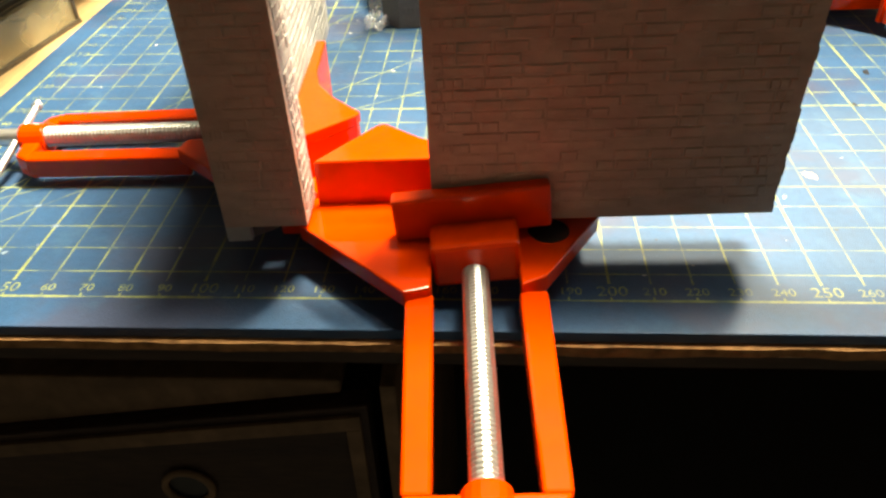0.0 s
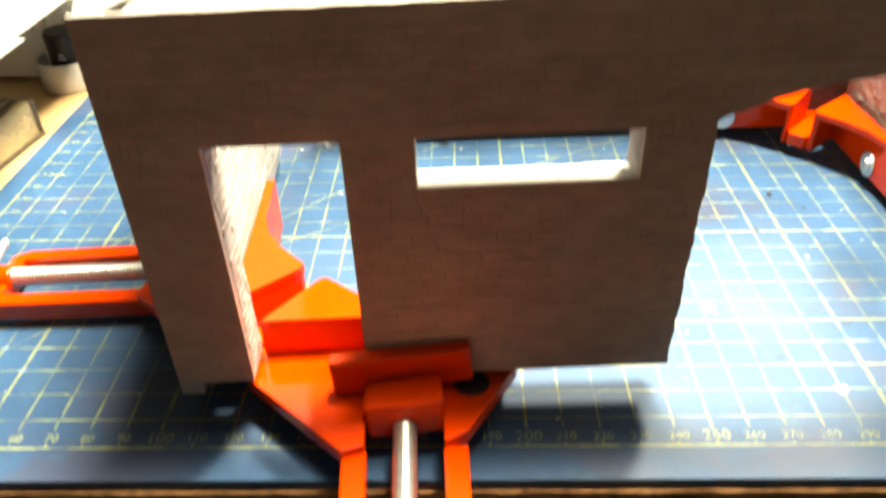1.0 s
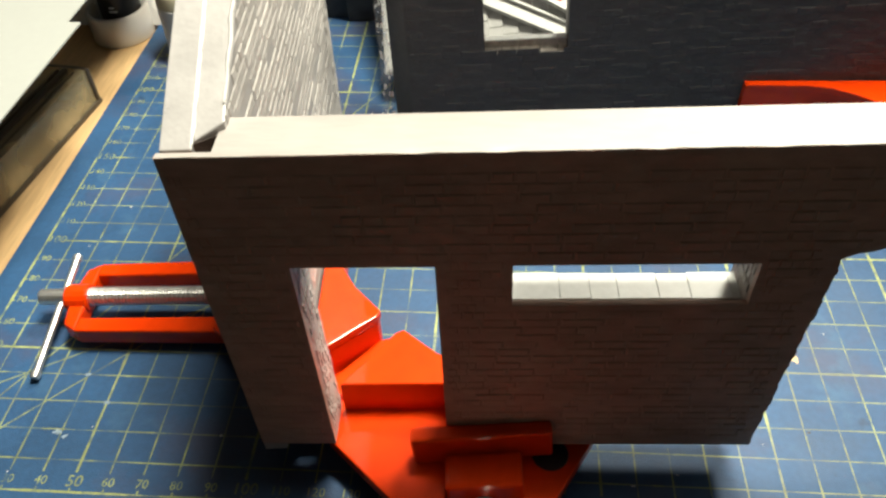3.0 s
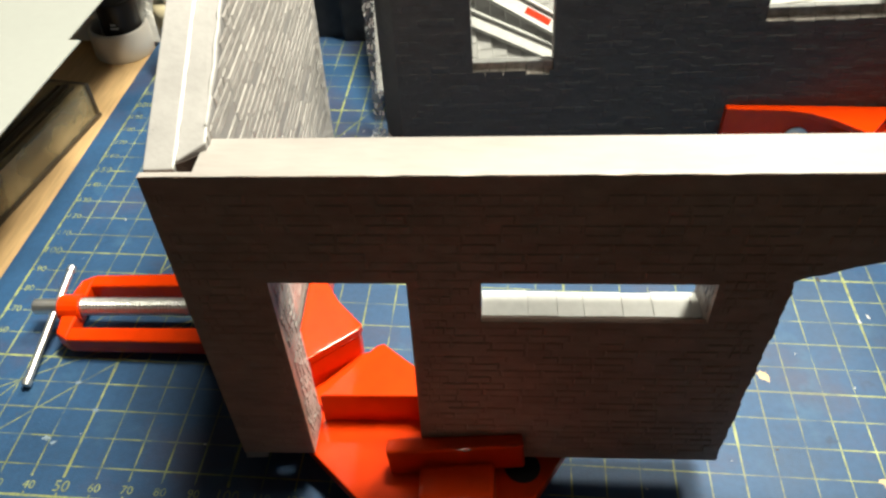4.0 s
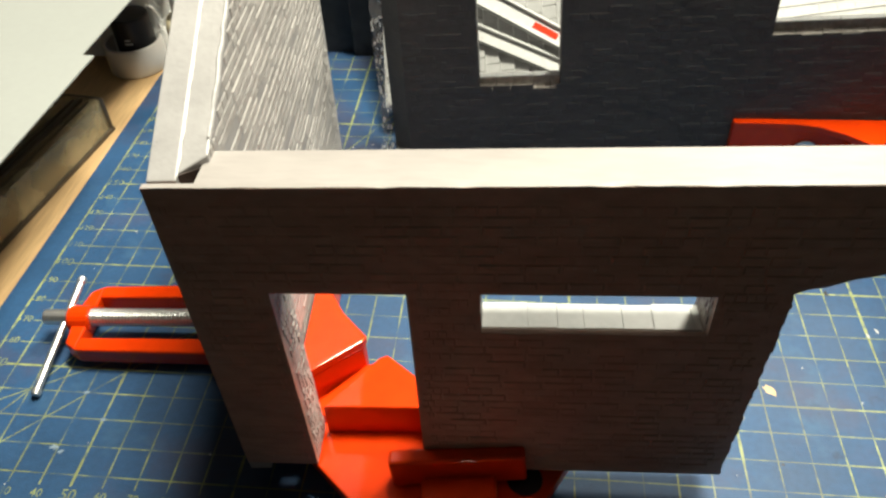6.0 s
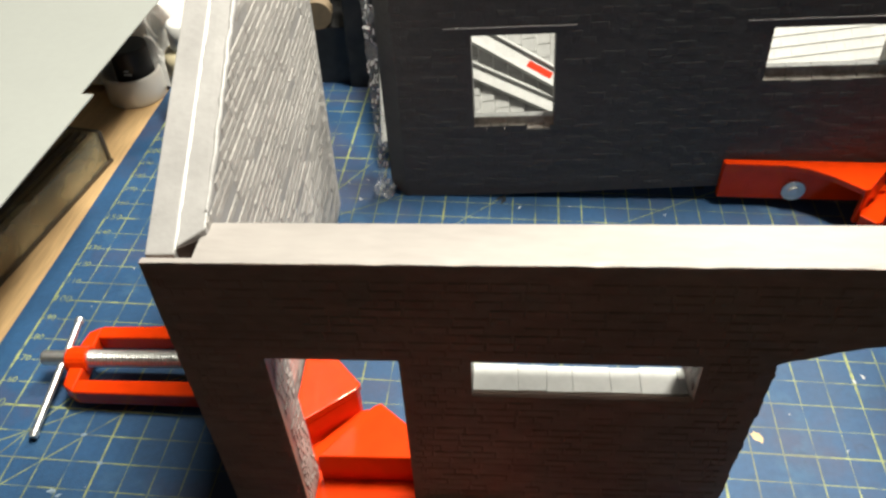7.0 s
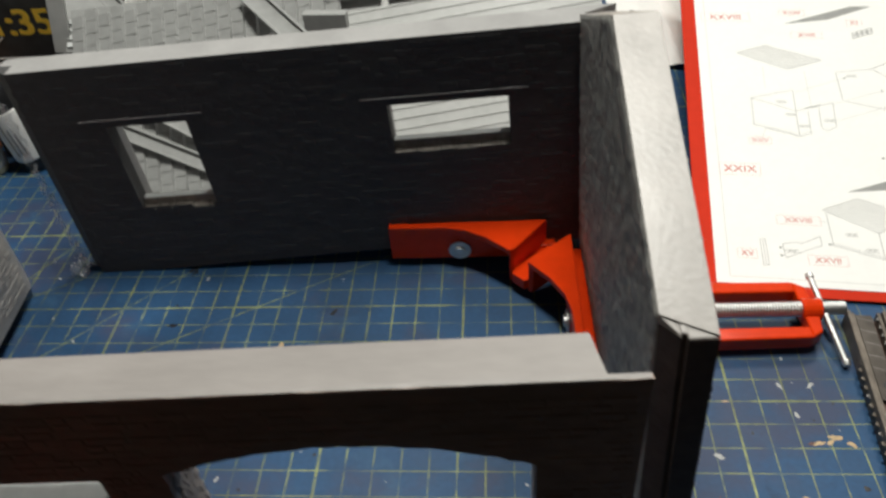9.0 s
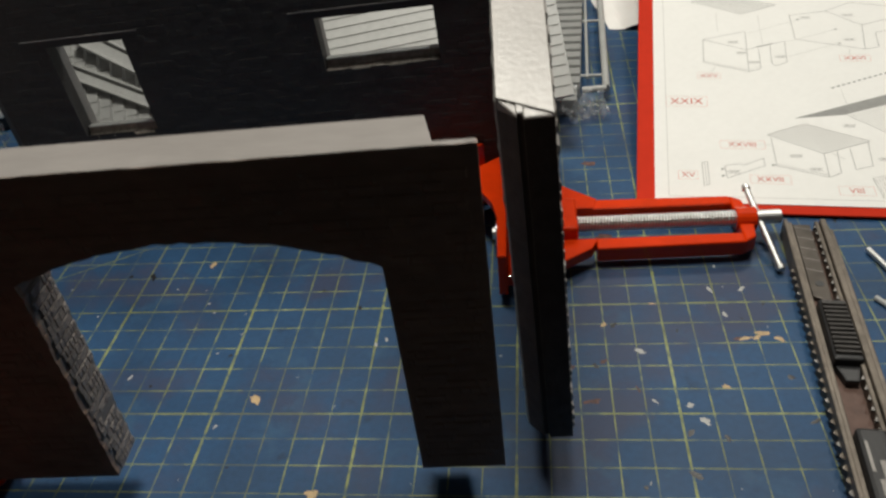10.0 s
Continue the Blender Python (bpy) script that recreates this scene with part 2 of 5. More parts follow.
# ---- building helpers ----
class Geo:
    """Vertices and faces in centimetres."""

    def __init__(self):
        self.v, self.f = [], []

    def add(self, verts, faces):
        n = len(self.v)
        self.v += [tuple(p) for p in verts]
        self.f += [tuple(i + n for i in f) for f in faces]
        return self

    def box(self, x0, y0, z0, x1, y1, z1):
        v = [(x, y, z) for z in (z0, z1) for y in (y0, y1) for x in (x0, x1)]
        return self.add(v, [(0, 2, 3, 1), (4, 5, 7, 6), (0, 1, 5, 4), (2, 6, 7, 3), (0, 4, 6, 2), (1, 3, 7, 5)])

    def loft(self, a, b, holes_a=(), holes_b=()):
        """A solid between two outlines of equal length, given in 3D, with holes through it."""
        loops_a, loops_b = [list(a), *map(list, holes_a)], [list(b), *map(list, holes_b)]
        tris = tessellate([[Vector(p) for p in lp] for lp in loops_a])
        flat_a, flat_b = sum(loops_a, []), sum(loops_b, [])
        n = len(flat_a)
        self.add(flat_a + flat_b, [tuple(t) for t in tris] + [tuple(i + n for i in reversed(t)) for t in tris])
        base = len(self.v) - 2 * n
        start = 0
        for lp in loops_a:
            m = len(lp)
            for i in range(m):
                j = (i + 1) % m
                self.f.append((base + start + i, base + start + j, base + start + j + n, base + start + i + n))
            start += m
        return self

    def prism(self, outline, z0, z1):
        return self.loft([(x, y, z0) for x, y in outline], [(x, y, z1) for x, y in outline])

    def rod(self, p0, p1, r, n=12, r1=None):
        p0, p1 = Vector(p0), Vector(p1)
        d = (p1 - p0).normalized()
        a = d.orthogonal().normalized()
        b = d.cross(a)
        ring = [(math.cos(2 * math.pi * i / n), math.sin(2 * math.pi * i / n)) for i in range(n)]
        r1 = r if r1 is None else r1
        v = [p0 + (a * c + b * s) * r for c, s in ring] + [p1 + (a * c + b * s) * r1 for c, s in ring]
        f = [(i, (i + 1) % n, n + (i + 1) % n, n + i) for i in range(n)]
        return self.add(v, [*f, tuple(reversed(range(n))), tuple(range(n, 2 * n))])

    def lathe(self, profile, centre=(0, 0, 0), n=28):
        """A turned shape round a vertical axis; profile rows of radius and height."""
        cx, cy, cz = centre
        v = [(cx + r * math.cos(2 * math.pi * i / n), cy + r * math.sin(2 * math.pi * i / n), cz + z) for r, z in profile for i in range(n)]
        f = [(k * n + i, k * n + (i + 1) % n, (k + 1) * n + (i + 1) % n, (k + 1) * n + i) for k in range(len(profile) - 1) for i in range(n)]
        f += [tuple(reversed(range(n))), tuple(range((len(profile) - 1) * n, len(profile) * n))]
        return self.add(v, f)

    def screw(self, p0, p1, r, pitch, n=14):
        """A threaded rod: rings that swell and shrink along the axis, set on a helix."""
        p0, p1 = Vector(p0), Vector(p1)
        d = p1 - p0
        length = d.length
        d.normalize()
        a = d.orthogonal().normalized()
        b = d.cross(a)
        steps = int(length / pitch * 4)
        v, f = [], []
        for k in range(steps + 1):
            for i in range(n):
                turn = 2 * math.pi * i / n
                s = k / 4 + i / n
                rr = r * (1 - 0.16 * abs((s % 1) * 2 - 1))
                v.append(p0 + d * (length * k / steps) + (a * math.cos(turn) + b * math.sin(turn)) * rr)
        for k in range(steps):
            f += [(k * n + i, k * n + (i + 1) % n, (k + 1) * n + (i + 1) % n, (k + 1) * n + i) for i in range(n)]
        f += [tuple(reversed(range(n))), tuple(range(steps * n, (steps + 1) * n))]
        return self.add(v, f)


def tessellate(loops):
    from mathutils.geometry import tessellate_polygon
    return tessellate_polygon(loops)


def make_mesh(name, geo, mat, bevel=0.0, smooth=False, segments=2):
    me = bpy.data.meshes.new(name)
    me.from_pydata([(x * CM, y * CM, z * CM) for x, y, z in geo.v], [], geo.f)
    bm = bmesh.new()
    bm.from_mesh(me)
    bmesh.ops.recalc_face_normals(bm, faces=bm.faces)
    if bevel:
        bmesh.ops.dissolve_limit(bm, angle_limit=0.01, verts=bm.verts, edges=bm.edges)
        sharp = [e for e in bm.edges if len(e.link_faces) == 2 and e.calc_face_angle(0) > 0.5]
        bmesh.ops.bevel(bm, geom=sharp, offset=bevel * CM, segments=segments, affect="EDGES", profile=0.5)
    bm.to_mesh(me)
    bm.free()
    me.materials.append(mat)
    for p in me.polygons:
        p.use_smooth = smooth
    return me


def part(name, geo, mat, parent, label="", bevel=0.0, smooth=False, segments=2):
    ob = new(name, make_mesh(name, geo, mat, bevel, smooth, segments))
    ob.parent = parent
    return tagged(ob, label)


def thing(name, m, label, category, group="", kind=""):
    ob = new(name)
    ob.empty_display_size = 0.01
    ob.matrix_world = m
    return tagged(ob, label, category, group, kind)


def single(name, geo, mat, m, label, category, bevel=0.0, smooth=False, group="", kind=""):
    ob = new(name, make_mesh(name, geo, mat, bevel, smooth))
    ob.matrix_world = m
    return tagged(ob, label, category, group, kind)


def at(x, y, z=0.0, rz=0.0, rx=0.0, ry=0.0):
    return pose(x * CM, y * CM, z * CM, rx, ry, rz)


def text_geo(words, size, x, y, z, turn=0.0, align="CENTER", squeeze=1.0):
    """The letters of the built-in font as flat mesh, in centimetres."""
    cu = bpy.data.curves.new("letters", "FONT")
    cu.body, cu.size, cu.align_x, cu.align_y, cu.resolution_u = words, size, align, "CENTER", 3
    ob = new("letters", cu)
    me = bpy.data.meshes.new_from_object(ob.evaluated_get(bpy.context.evaluated_depsgraph_get()))
    c, s = math.cos(radians(turn)), math.sin(radians(turn))
    geo = Geo()
    geo.add([(x + (v.co.x * c * squeeze - v.co.y * s), y + (v.co.x * s * squeeze + v.co.y * c), z) for v in me.vertices], [tuple(p.vertices) for p in me.polygons])
    bpy.data.objects.remove(ob)
    bpy.data.meshes.remove(me)
    bpy.data.curves.remove(cu)
    return geo


def bar(geo, x0, y0, x1, y1, w, z):
    """A thin printed stroke."""
    d = Vector((x1 - x0, y1 - y0))
    n = Vector((-d.y, d.x)).normalized() * (w / 2)
    return geo.add([(x0 + n.x, y0 + n.y, z), (x0 - n.x, y0 - n.y, z), (x1 - n.x, y1 - n.y, z), (x1 + n.x, y1 + n.y, z)], [(0, 1, 2, 3)])


def bar_up(geo, x0, z0, x1, z1, w):
    """A thin stroke on an upright face."""
    d = Vector((x1 - x0, z1 - z0))
    n = Vector((-d.y, d.x)).normalized() * (w / 2)
    return geo.add([(x0 + n.x, -0.02, z0 + n.y), (x0 - n.x, -0.02, z0 - n.y), (x1 - n.x, -0.02, z1 - n.y), (x1 + n.x, -0.02, z1 + n.y)], [(0, 1, 2, 3)])


# ---- room and desk ----
def room():
    g = Geo()
    g.box(-160, -190, -76, 210, 190, -74)
    single("floor", g, M_room, at(0, 0), "plain dark room floor under the desk", "floor", kind="structure")
    single("wall_north", Geo().box(-160, 188, -74, 210, 192, 170), M_room, at(0, 0), "plain room wall behind the desk", "wall", kind="structure")
    single("wall_south", Geo().box(-160, -192, -74, 210, -188, 170), M_room, at(0, 0), "plain room wall", "wall", kind="structure")
    single("wall_west", Geo().box(-164, -188, -74, -160, 188, 170), M_room, at(0, 0), "plain room wall", "wall", kind="structure")
    single("wall_east", Geo().box(210, -188, -74, 214, 188, 170), M_room, at(0, 0), "plain room wall", "wall", kind="structure")
    single("ceiling", Geo().box(-164, -192, 170, 214, 192, 174), M_ceiling, at(0, 0), "plain room ceiling", "ceiling", kind="structure")


room()


def desk():
    d = thing("desk", at(0, 0, -0.3), "pale beech desk with a raw chipboard front edge", "desk")
    part("desk_top", Geo().box(-40, -1.0, -0.5, 95, 75, 0), M_wood, d, "pale beech veneer top")
    g = Geo()
    rng = random.Random(3)
    n = 220
    rows = [[], [], [], []]
    drop = 0.4
    for i in range(n + 1):
        x = -40 + 135 * i / n
        drop = min(0.5, max(0.3, drop + rng.uniform(-0.05, 0.05)))
        lip = rng.uniform(-0.03, 0.03)
        rows[0].append((x, -1.02, -0.02))
        rows[1].append((x, -1.22 + lip, -0.05 + rng.uniform(-0.01, 0.01)))
        rows[2].append((x, -1.20 + lip, -drop))
        rows[3].append((x, -1.02, -drop + 0.03))
    m = n + 1
    g.add(sum(rows, []), [(r * m + i, r * m + i + 1, (r + 1) % 4 * m + i + 1, (r + 1) % 4 * m + i) for r in range(4) for i in range(n)])
    part("edge_strip", g, M_chip, d, "crumbling raw chipboard edge")
    # Added dark board that stands in for the shaded void below the top.
    part("apron", Geo().box(-40, 7.0, -9.0, 95, 7.3, -0.52), M_cabinet, d, "dark board added for the unlit void under the top")
    # Unseen back and sides, added to keep the room lamp off the floor.
    part("back_panel", Geo().box(-36, 70, -73.7, 86, 71.5, -0.5), M_cabinet, d)
    for x in (-36, 84):
        part("side_panel", Geo().box(x, 12, -73.7, x + 2, 69.9, -0.5), M_cabinet, d)


desk()


def cabinet():
    """Dark drawer unit under the desk; its top drawer hangs askew, with papers wedged above it."""
    c = thing("drawer_unit", at(0, 12, -74), "dark wooden drawer unit with a crooked top drawer, under the desk", "cabinet")
    part("side_panel", Geo().box(11.6, 0, 0, 12.4, 40, 58.0), M_frame, c, bevel=0.1)
    part("side_panel", Geo().box(-30, 0, 0, -29, 40, 58.0), M_cabinet, c, bevel=0.1)
    part("top_panel", Geo().box(-29, 3, 61.6, 11.6, 40, 62.6), M_cabinet, c, bevel=0.1)
    for z0, z1, lean in ((40, 58.4, 0.142), (20, 36, 0.0), (1, 19, 0.0)):
        def askew(geo):
            geo.v = [(x, y, z + lean * x - (3.7 if lean else 0.0)) for x, y, z in geo.v]
            return geo
        dr = part("drawer", askew(Geo().box(-28.8, 0.3, z0, 10.8, 1.6, z1)), M_cabinet, c, bevel=0.12)
        fr = Geo()
        for p in ((-28.2, z1 - 1.5, 10.4, z1 - 0.5), (-28.2, z0 + 0.5, 10.4, z0 + 1.6), (-28.2, z0 + 1.6, -27, z1 - 1.5), (9.6, z0 + 1.6, 10.4, z1 - 1.5)):
            fr.box(p[0], 0.0, p[1], p[2], 0.29, p[3])
        part("moulding", askew(fr), M_frame, dr, "raised worn frame", bevel=0.05)
        zc = 49.4 if lean else (z0 + z1) / 2
        n, m = 28, 8
        v = []
        for i in range(n):
            t = 2 * math.pi * i / n
            for k in range(m):
                q = 2 * math.pi * k / m
                r = 1.35 + 0.22 * math.cos(q)
                v.append((r * math.cos(t), 0.05 + 0.22 * math.sin(q), zc + r * math.sin(t)))
        f = [(i * m + k, i * m + (k + 1) % m, (i + 1) % n * m + (k + 1) % m, (i + 1) % n * m + k) for i in range(n) for k in range(m)]
        part("ring_pull", Geo().add(v, f), M_frame, dr, "round dull ring pull", smooth=True)
        part("ring_hollow", Geo().rod((0, 0.2, zc), (0, 0.285, zc), 1.15, 24), M_black, dr, "dark hollow in the ring")
    wedge = Geo().loft([(-28, 1, 57.3), (9.4, 1, 57.3), (9.4, 1, 56.4), (-28, 1, 50.6)], [(-28, 24, 57.3), (9.4, 24, 57.3), (9.4, 24, 56.4), (-28, 24, 50.6)])
    part("wedged_board", wedge, M_frame, c, "worn brown board wedged over the drawer", bevel=0.15)


cabinet()


def cutting_mat():
    m = thing("cutting_mat", at(0, 0, -0.3), "worn blue cutting mat with a yellow millimetre grid on the desk", "cutting mat")
    r, x0, y0, x1, y1 = 0.6, -1.0, -1.1, 60.6, 44.6
    out = []
    for cx, cy, a0 in ((x1 - r, y0 + r, -90), (x1 - r, y1 - r, 0), (x0 + r, y1 - r, 90), (x0 + r, y0 + r, 180)):
        out += [(cx + r * math.cos(radians(a0 + a)), cy + r * math.sin(radians(a0 + a))) for a in range(0, 91, 18)]
    part("sheet", Geo().prism(out, 0, 0.3), M_mat, m, bevel=0.03)
    z = 0.3005
    rng = random.Random(5)
    for along in (0, 1):
        for i in range(0, 60 if along == 0 else 44):
            bold = i % 5 == 0
            w = (0.092 if bold else 0.05) * (1.0 if along == 0 else 0.9)
            g, p = Geo(), 0.0 if i == 0 else 0.62
            reach = 43 if along == 0 else 59
            left, right = [], []
            while p <= reach:                         # worn print: the width wavers along the line
                wd = w * (rng.uniform(0.04, 0.2) if rng.random() < (0.05 if bold else 0.13) else rng.uniform(0.3, 0.56))
                left.append((i - wd, p, z) if along == 0 else (p, i + wd, z + 0.001))
                right.append((i + wd, p, z) if along == 0 else (p, i - wd, z + 0.001))
                p += rng.choice((0.5, 0.7, 1.0)) if p > 0.7 else 0.4
            n = len(left)
            g.add(left + right, [(k, n + k, n + k + 1, k + 1) for k in range(n - 1)])
            part("bold_line" if bold else "fine_line", g, M_line, m)
    for a in ((1, 0.9, 43, 43), (0.6, 3.2, 40, 26), (0.6, 1.6, 25, 43), (9, 15, 27, 25.4)):
        part("diagonal_line", bar(Geo(), *a, 0.045, z + 0.002), M_line, m)
    for i in range(1, 59):
        part("tick", bar(Geo(), i, 0.0, i, 0.13, 0.05, z + 0.002), M_line, m)
        part("number", text_geo(str(i * 10), 0.5 if i % 5 == 0 else 0.38, i + 0.05, 0.33, z + 0.003), M_line, m)
    for j in range(1, 43):
        part("tick", bar(Geo(), 0.0, j, 0.13, j, 0.05, z + 0.002), M_line, m)
        part("number", text_geo(str(j * 10), 0.5 if j % 5 == 0 else 0.38, 0.36, j + 0.05, z + 0.003), M_line, m)
    return m


cutting_mat()


# ---- the model house ----
F_ANG = math.degrees(math.atan(0.037))


def brick_mesh(name, mat):
    """One brick of unit size with sloping edges; its back is left open."""
    a, h = 0.5, 0.44
    g = Geo().add([(-a, -a, 0), (a, -a, 0), (a, a, 0), (-a, a, 0), (-h, -a + 0.12, 1), (h, -a + 0.12, 1), (h, a - 0.12, 1), (-h, a - 0.12, 1)],
                  [(4, 5, 6, 7), (0, 1, 5, 4), (1, 2, 6, 5), (2, 3, 7, 6), (3, 0, 4, 7)])
    me = bpy.data.meshes.new(name)
    me.from_pydata(g.v, [], g.f)
    me.materials.append(mat)
    return me


def brickwork(parent, mat, frame_m, inside, near, u0, u1, z0, z1, proud, seed, length=0.74, height=0.30, gap=0.045, skip=0.12, singles=300):
    """Brick courses on a wall face. frame_m maps (along, up, out) to the wall's own space; up to 300 bricks near the given place are single parts."""
    rng = random.Random(seed)
    spots = []

    def fits(c, w, z):
        return all(inside(c + dx * (w / 2 - 0.02), z + dz * (height / 2)) for dx in (-1, 1) for dz in (-1, 1))

    rows = int((z1 - z0) / height)
    for r in range(rows):
        z = z0 + (r + 0.5) * height
        u = u0 - rng.uniform(0, length)
        while u < u1:
            w = length * rng.choice((0.55, 0.8, 1.0, 1.0, 1.25))
            c = u + w / 2
            pieces = [(c, w)]
            if not fits(c, w, z):                    # cut the brick to what the edge leaves of it
                pieces = [(u + w * (k + 0.5) / 4, w / 4) for k in range(4) if fits(u + w * (k + 0.5) / 4, w / 4, z)]
            drop = rng.random() <= skip
            for pc, pw in pieces:
                if not drop:
                    spots.append((pc, z, pw - gap, height - gap * rng.uniform(0.7, 1.3), proud * rng.uniform(0.5, 1.35), rng.uniform(-1.2, 1.2)))
            u += w
    spots.sort(key=lambda s: (s[0] - near[0]) ** 2 + (s[1] - near[1]) ** 2)
    me = brick_mesh("brick", mat)
    for c, z, w, h, p, tw in spots[:singles]:
        ob = new("brick", me)
        ob.parent = parent
        m = frame_m @ Matrix.Translation((c, z, 0)) @ Matrix.Rotation(radians(tw * 0.3), 4, "Z")
        scale = Matrix.Diagonal((w * CM, h * CM, p * CM, 1))
        loc = Matrix.Translation(m.translation * CM) @ m.to_3x3().to_4x4() @ scale
        ob.matrix_basis = loc
    rest = Geo()
    for c, z, w, h, p, tw in spots[singles:]:
        m = frame_m @ Matrix.Translation((c, z, 0))
        vs = [m @ Vector((v[0] * w, v[1] * h, v[2] * p)) for v in ((-.5, -.5, 0), (.5, -.5, 0), (.5, .5, 0), (-.5, .5, 0), (-.44, -.38, 1), (.44, -.38, 1), (.44, .38, 1), (-.44, .38, 1))]
        rest.add([tuple(v) for v in vs], [(4, 5, 6, 7), (0, 1, 5, 4), (1, 2, 6, 5), (2, 3, 7, 6), (3, 0, 4, 7)])
    if rest.v:
        tagged(part("brickwork", rest, mat, parent), kind="stuff")


def arch_z(u):
    """Underside of the wide arch, at u along the front wall."""
    t = (u - 18.04) / 4.36
    return 8.16 + 0.98 * max(0.0, 1 - t * t)


def front_wall():
    w = thing("front_wall_panel", at(10.55, 1.02, 1.36, F_ANG, 0, -0.6) @ Matrix.Scale(0.98, 4), "brown-grey cast model wall with door, window and wide arch, held in a red clamp", "model wall")
    rng = random.Random(11)
    top = 10.26
    out = [(0.14, 0.0), (2.2, 0.0)]
    for z in (7.13,):
        out += [(2.2, z), (5.32, z)]
    out += [(5.32, 0.0), (13.5, 0.0)]
    z = 0.0
    while z < 7.0:                                   # broken brick ends on the arch's jamb
        z2 = min(7.2, z + rng.choice((0.15, 0.22, 0.3)))
        off = rng.uniform(-0.035, 0.02)
        out += [(13.5 + 0.24 * z / 7.2 + off, z + 0.03), (13.5 + 0.24 * z2 / 7.2 + off, z2 - 0.03)]
        z = z2
    n = 30
    for i in range(n + 1):
        u = 13.68 + (22.40 - 13.68) * i / n
        out.append((u, arch_z(u) - 0.9 + (rng.uniform(-0.035, 0.035) if 0 < i < n else 0)))
    out += [(22.42, -0.05), (24.72, -0.05), (24.75, top), (0.17, top - 0.11)]
    win = [(6.98, 5.86), (12.12, 5.86), (12.12, 7.15), (6.98, 7.15)]
    win_core = [(6.98, 5.1), (12.12, 5.1), (12.12, 7.15), (6.98, 7.15)]
    win_b = [(6.98, 4.75), (12.12, 4.75), (12.12, 7.15), (6.98, 7.15)]
    # the face skin reaches to both ends; the thicker core behind it stops short of them
    g = Geo().loft([(u, 0, z) for u, z in out], [(u, 0.14, z) for u, z in out], [[(u, 0, z) for u, z in win]], [[(u, 0.14, z) for u, z in win]])
    part("face", g, M_front, w, "thin brown-grey face skin")
    edge, rng_top = Geo(), random.Random(15)
    n_top = 60
    for i in range(n_top + 1):
        u = 0.19 + (24.72 - 0.19) * i / n_top
        h = top - 0.11 + 0.11 * (u - 0.17) / 24.58
        dip = -0.002 if rng_top.random() < 0.12 else rng_top.uniform(0.010, 0.022)
        y0 = rng_top.uniform(-0.006, 0.004)
        edge.v += [(u, y0, h - 0.02), (u, y0 + 0.008, h + dip), (u, 0.142, h + 0.024)]
    edge.f = [(3 * i + k, 3 * i + k + 1, 3 * i + k + 4, 3 * i + k + 3) for i in range(n_top) for k in (0, 1)]
    part("top_edge", edge, M_core, w, "pale worn top edge of the skin")
    core = [(min(max(u, 1.24), 23.85), z) for u, z in out]
    core = [p for i, p in enumerate(core) if i == 0 or p != core[i - 1]]
    core_b = [(min(u, 23.62), z) for u, z in core]
    g = Geo().loft([(u, 0.14, z) for u, z in core], [(u, 1.28, z) for u, z in core_b], [[(u, 0.14, z) for u, z in win_core]], [[(u, 1.28, z) for u, z in win_b]])
    part("core", g, M_core, w, "pale unpainted wall core")
    u = 6.99
    while u < 12.1:
        u2 = min(12.1, u + rng.uniform(0.6, 1.1))
        part("sill_stone", Geo().box(u + 0.002, 0.30 + rng.uniform(-0.012, 0.006), 5.16, u2 - 0.002, 1.08 + rng.uniform(-0.03, 0.03), 5.74 + rng.uniform(-0.004, 0.004)), M_sill, w, bevel=0.014)
        u = u2

    def inside(u, z):
        if not (0.22 < u < 24.65 and 0.05 < z < top - 0.3):
            return False
        if 2.1 < u < 5.42 and z < 7.23:
            return False
        if 6.88 < u < 12.22 and 5.82 < z < 7.25:
            return False
        if 13.4 < u < 22.52 and z < max(7.3, arch_z(u) - 0.85 if 13.68 < u < 22.4 else 0):
            return False
        return True

    frame_m = Matrix(((1, 0, 0, 0), (0, 0, -1, 0), (0, 1, 0, 0), (0, 0, 0, 1)))
    # brick ends in the reveals of door, arch and window
    for u, sgn, z0, z1, sd in ((2.2, 1, 0.0, 7.1, 31), (13.52, 1, 0.0, 7.0, 32), (5.32, -1, 0.0, 7.1, 33), (12.11, -1, 5.4, 7.15, 34), (22.41, -1, 0.0, 7.0, 35)):
        fm = Matrix(((0, 0.0333 if u == 13.52 else 0.0, sgn, u), (1, 0, 0, 0), (0, 1, 0, 0), (0, 0, 0, 1)))
        brickwork(w, M_jamb, fm, lambda a, b: 0.16 < a < 1.27, (0, 0), 0.15, 1.28, z0, z1, 0.02, sd, length=0.75, height=0.3, gap=0.018, skip=0.02, singles=0)
    brickwork(w, M_frontbrick, frame_m, inside, (9.4, 3.0), 0.15, 24.7, 0, top, 0.021, 21, length=0.80, height=0.27, gap=0.03, skip=0.16)


    chips, rng = Geo(), random.Random(77)
    for _ in range(130):                              # pale nicks where the primer has chipped off
        u, z = rng.uniform(0.25, 24.6), top - 0.05 - abs(rng.gauss(0, 3.2))
        if not inside(u, z):
            continue
        r, e = rng.choice((0.012, 0.018, 0.025)), rng.choice((1, 1, 2.5, 5))
        n = 6
        ring = [(u + r * e * rng.uniform(0.6, 1.1) * math.cos(2 * math.pi * i / n), -0.019, z + r * rng.uniform(0.6, 1.1) * math.sin(2 * math.pi * i / n)) for i in range(n)]
        chips.add([*ring, (u, -0.026, z)], [(i, (i + 1) % n, n) for i in range(n)])
    tagged(part("paint_chip", chips, M_pale, w, "tiny pale nicks in the primer"), kind="stuff")


front_wall()


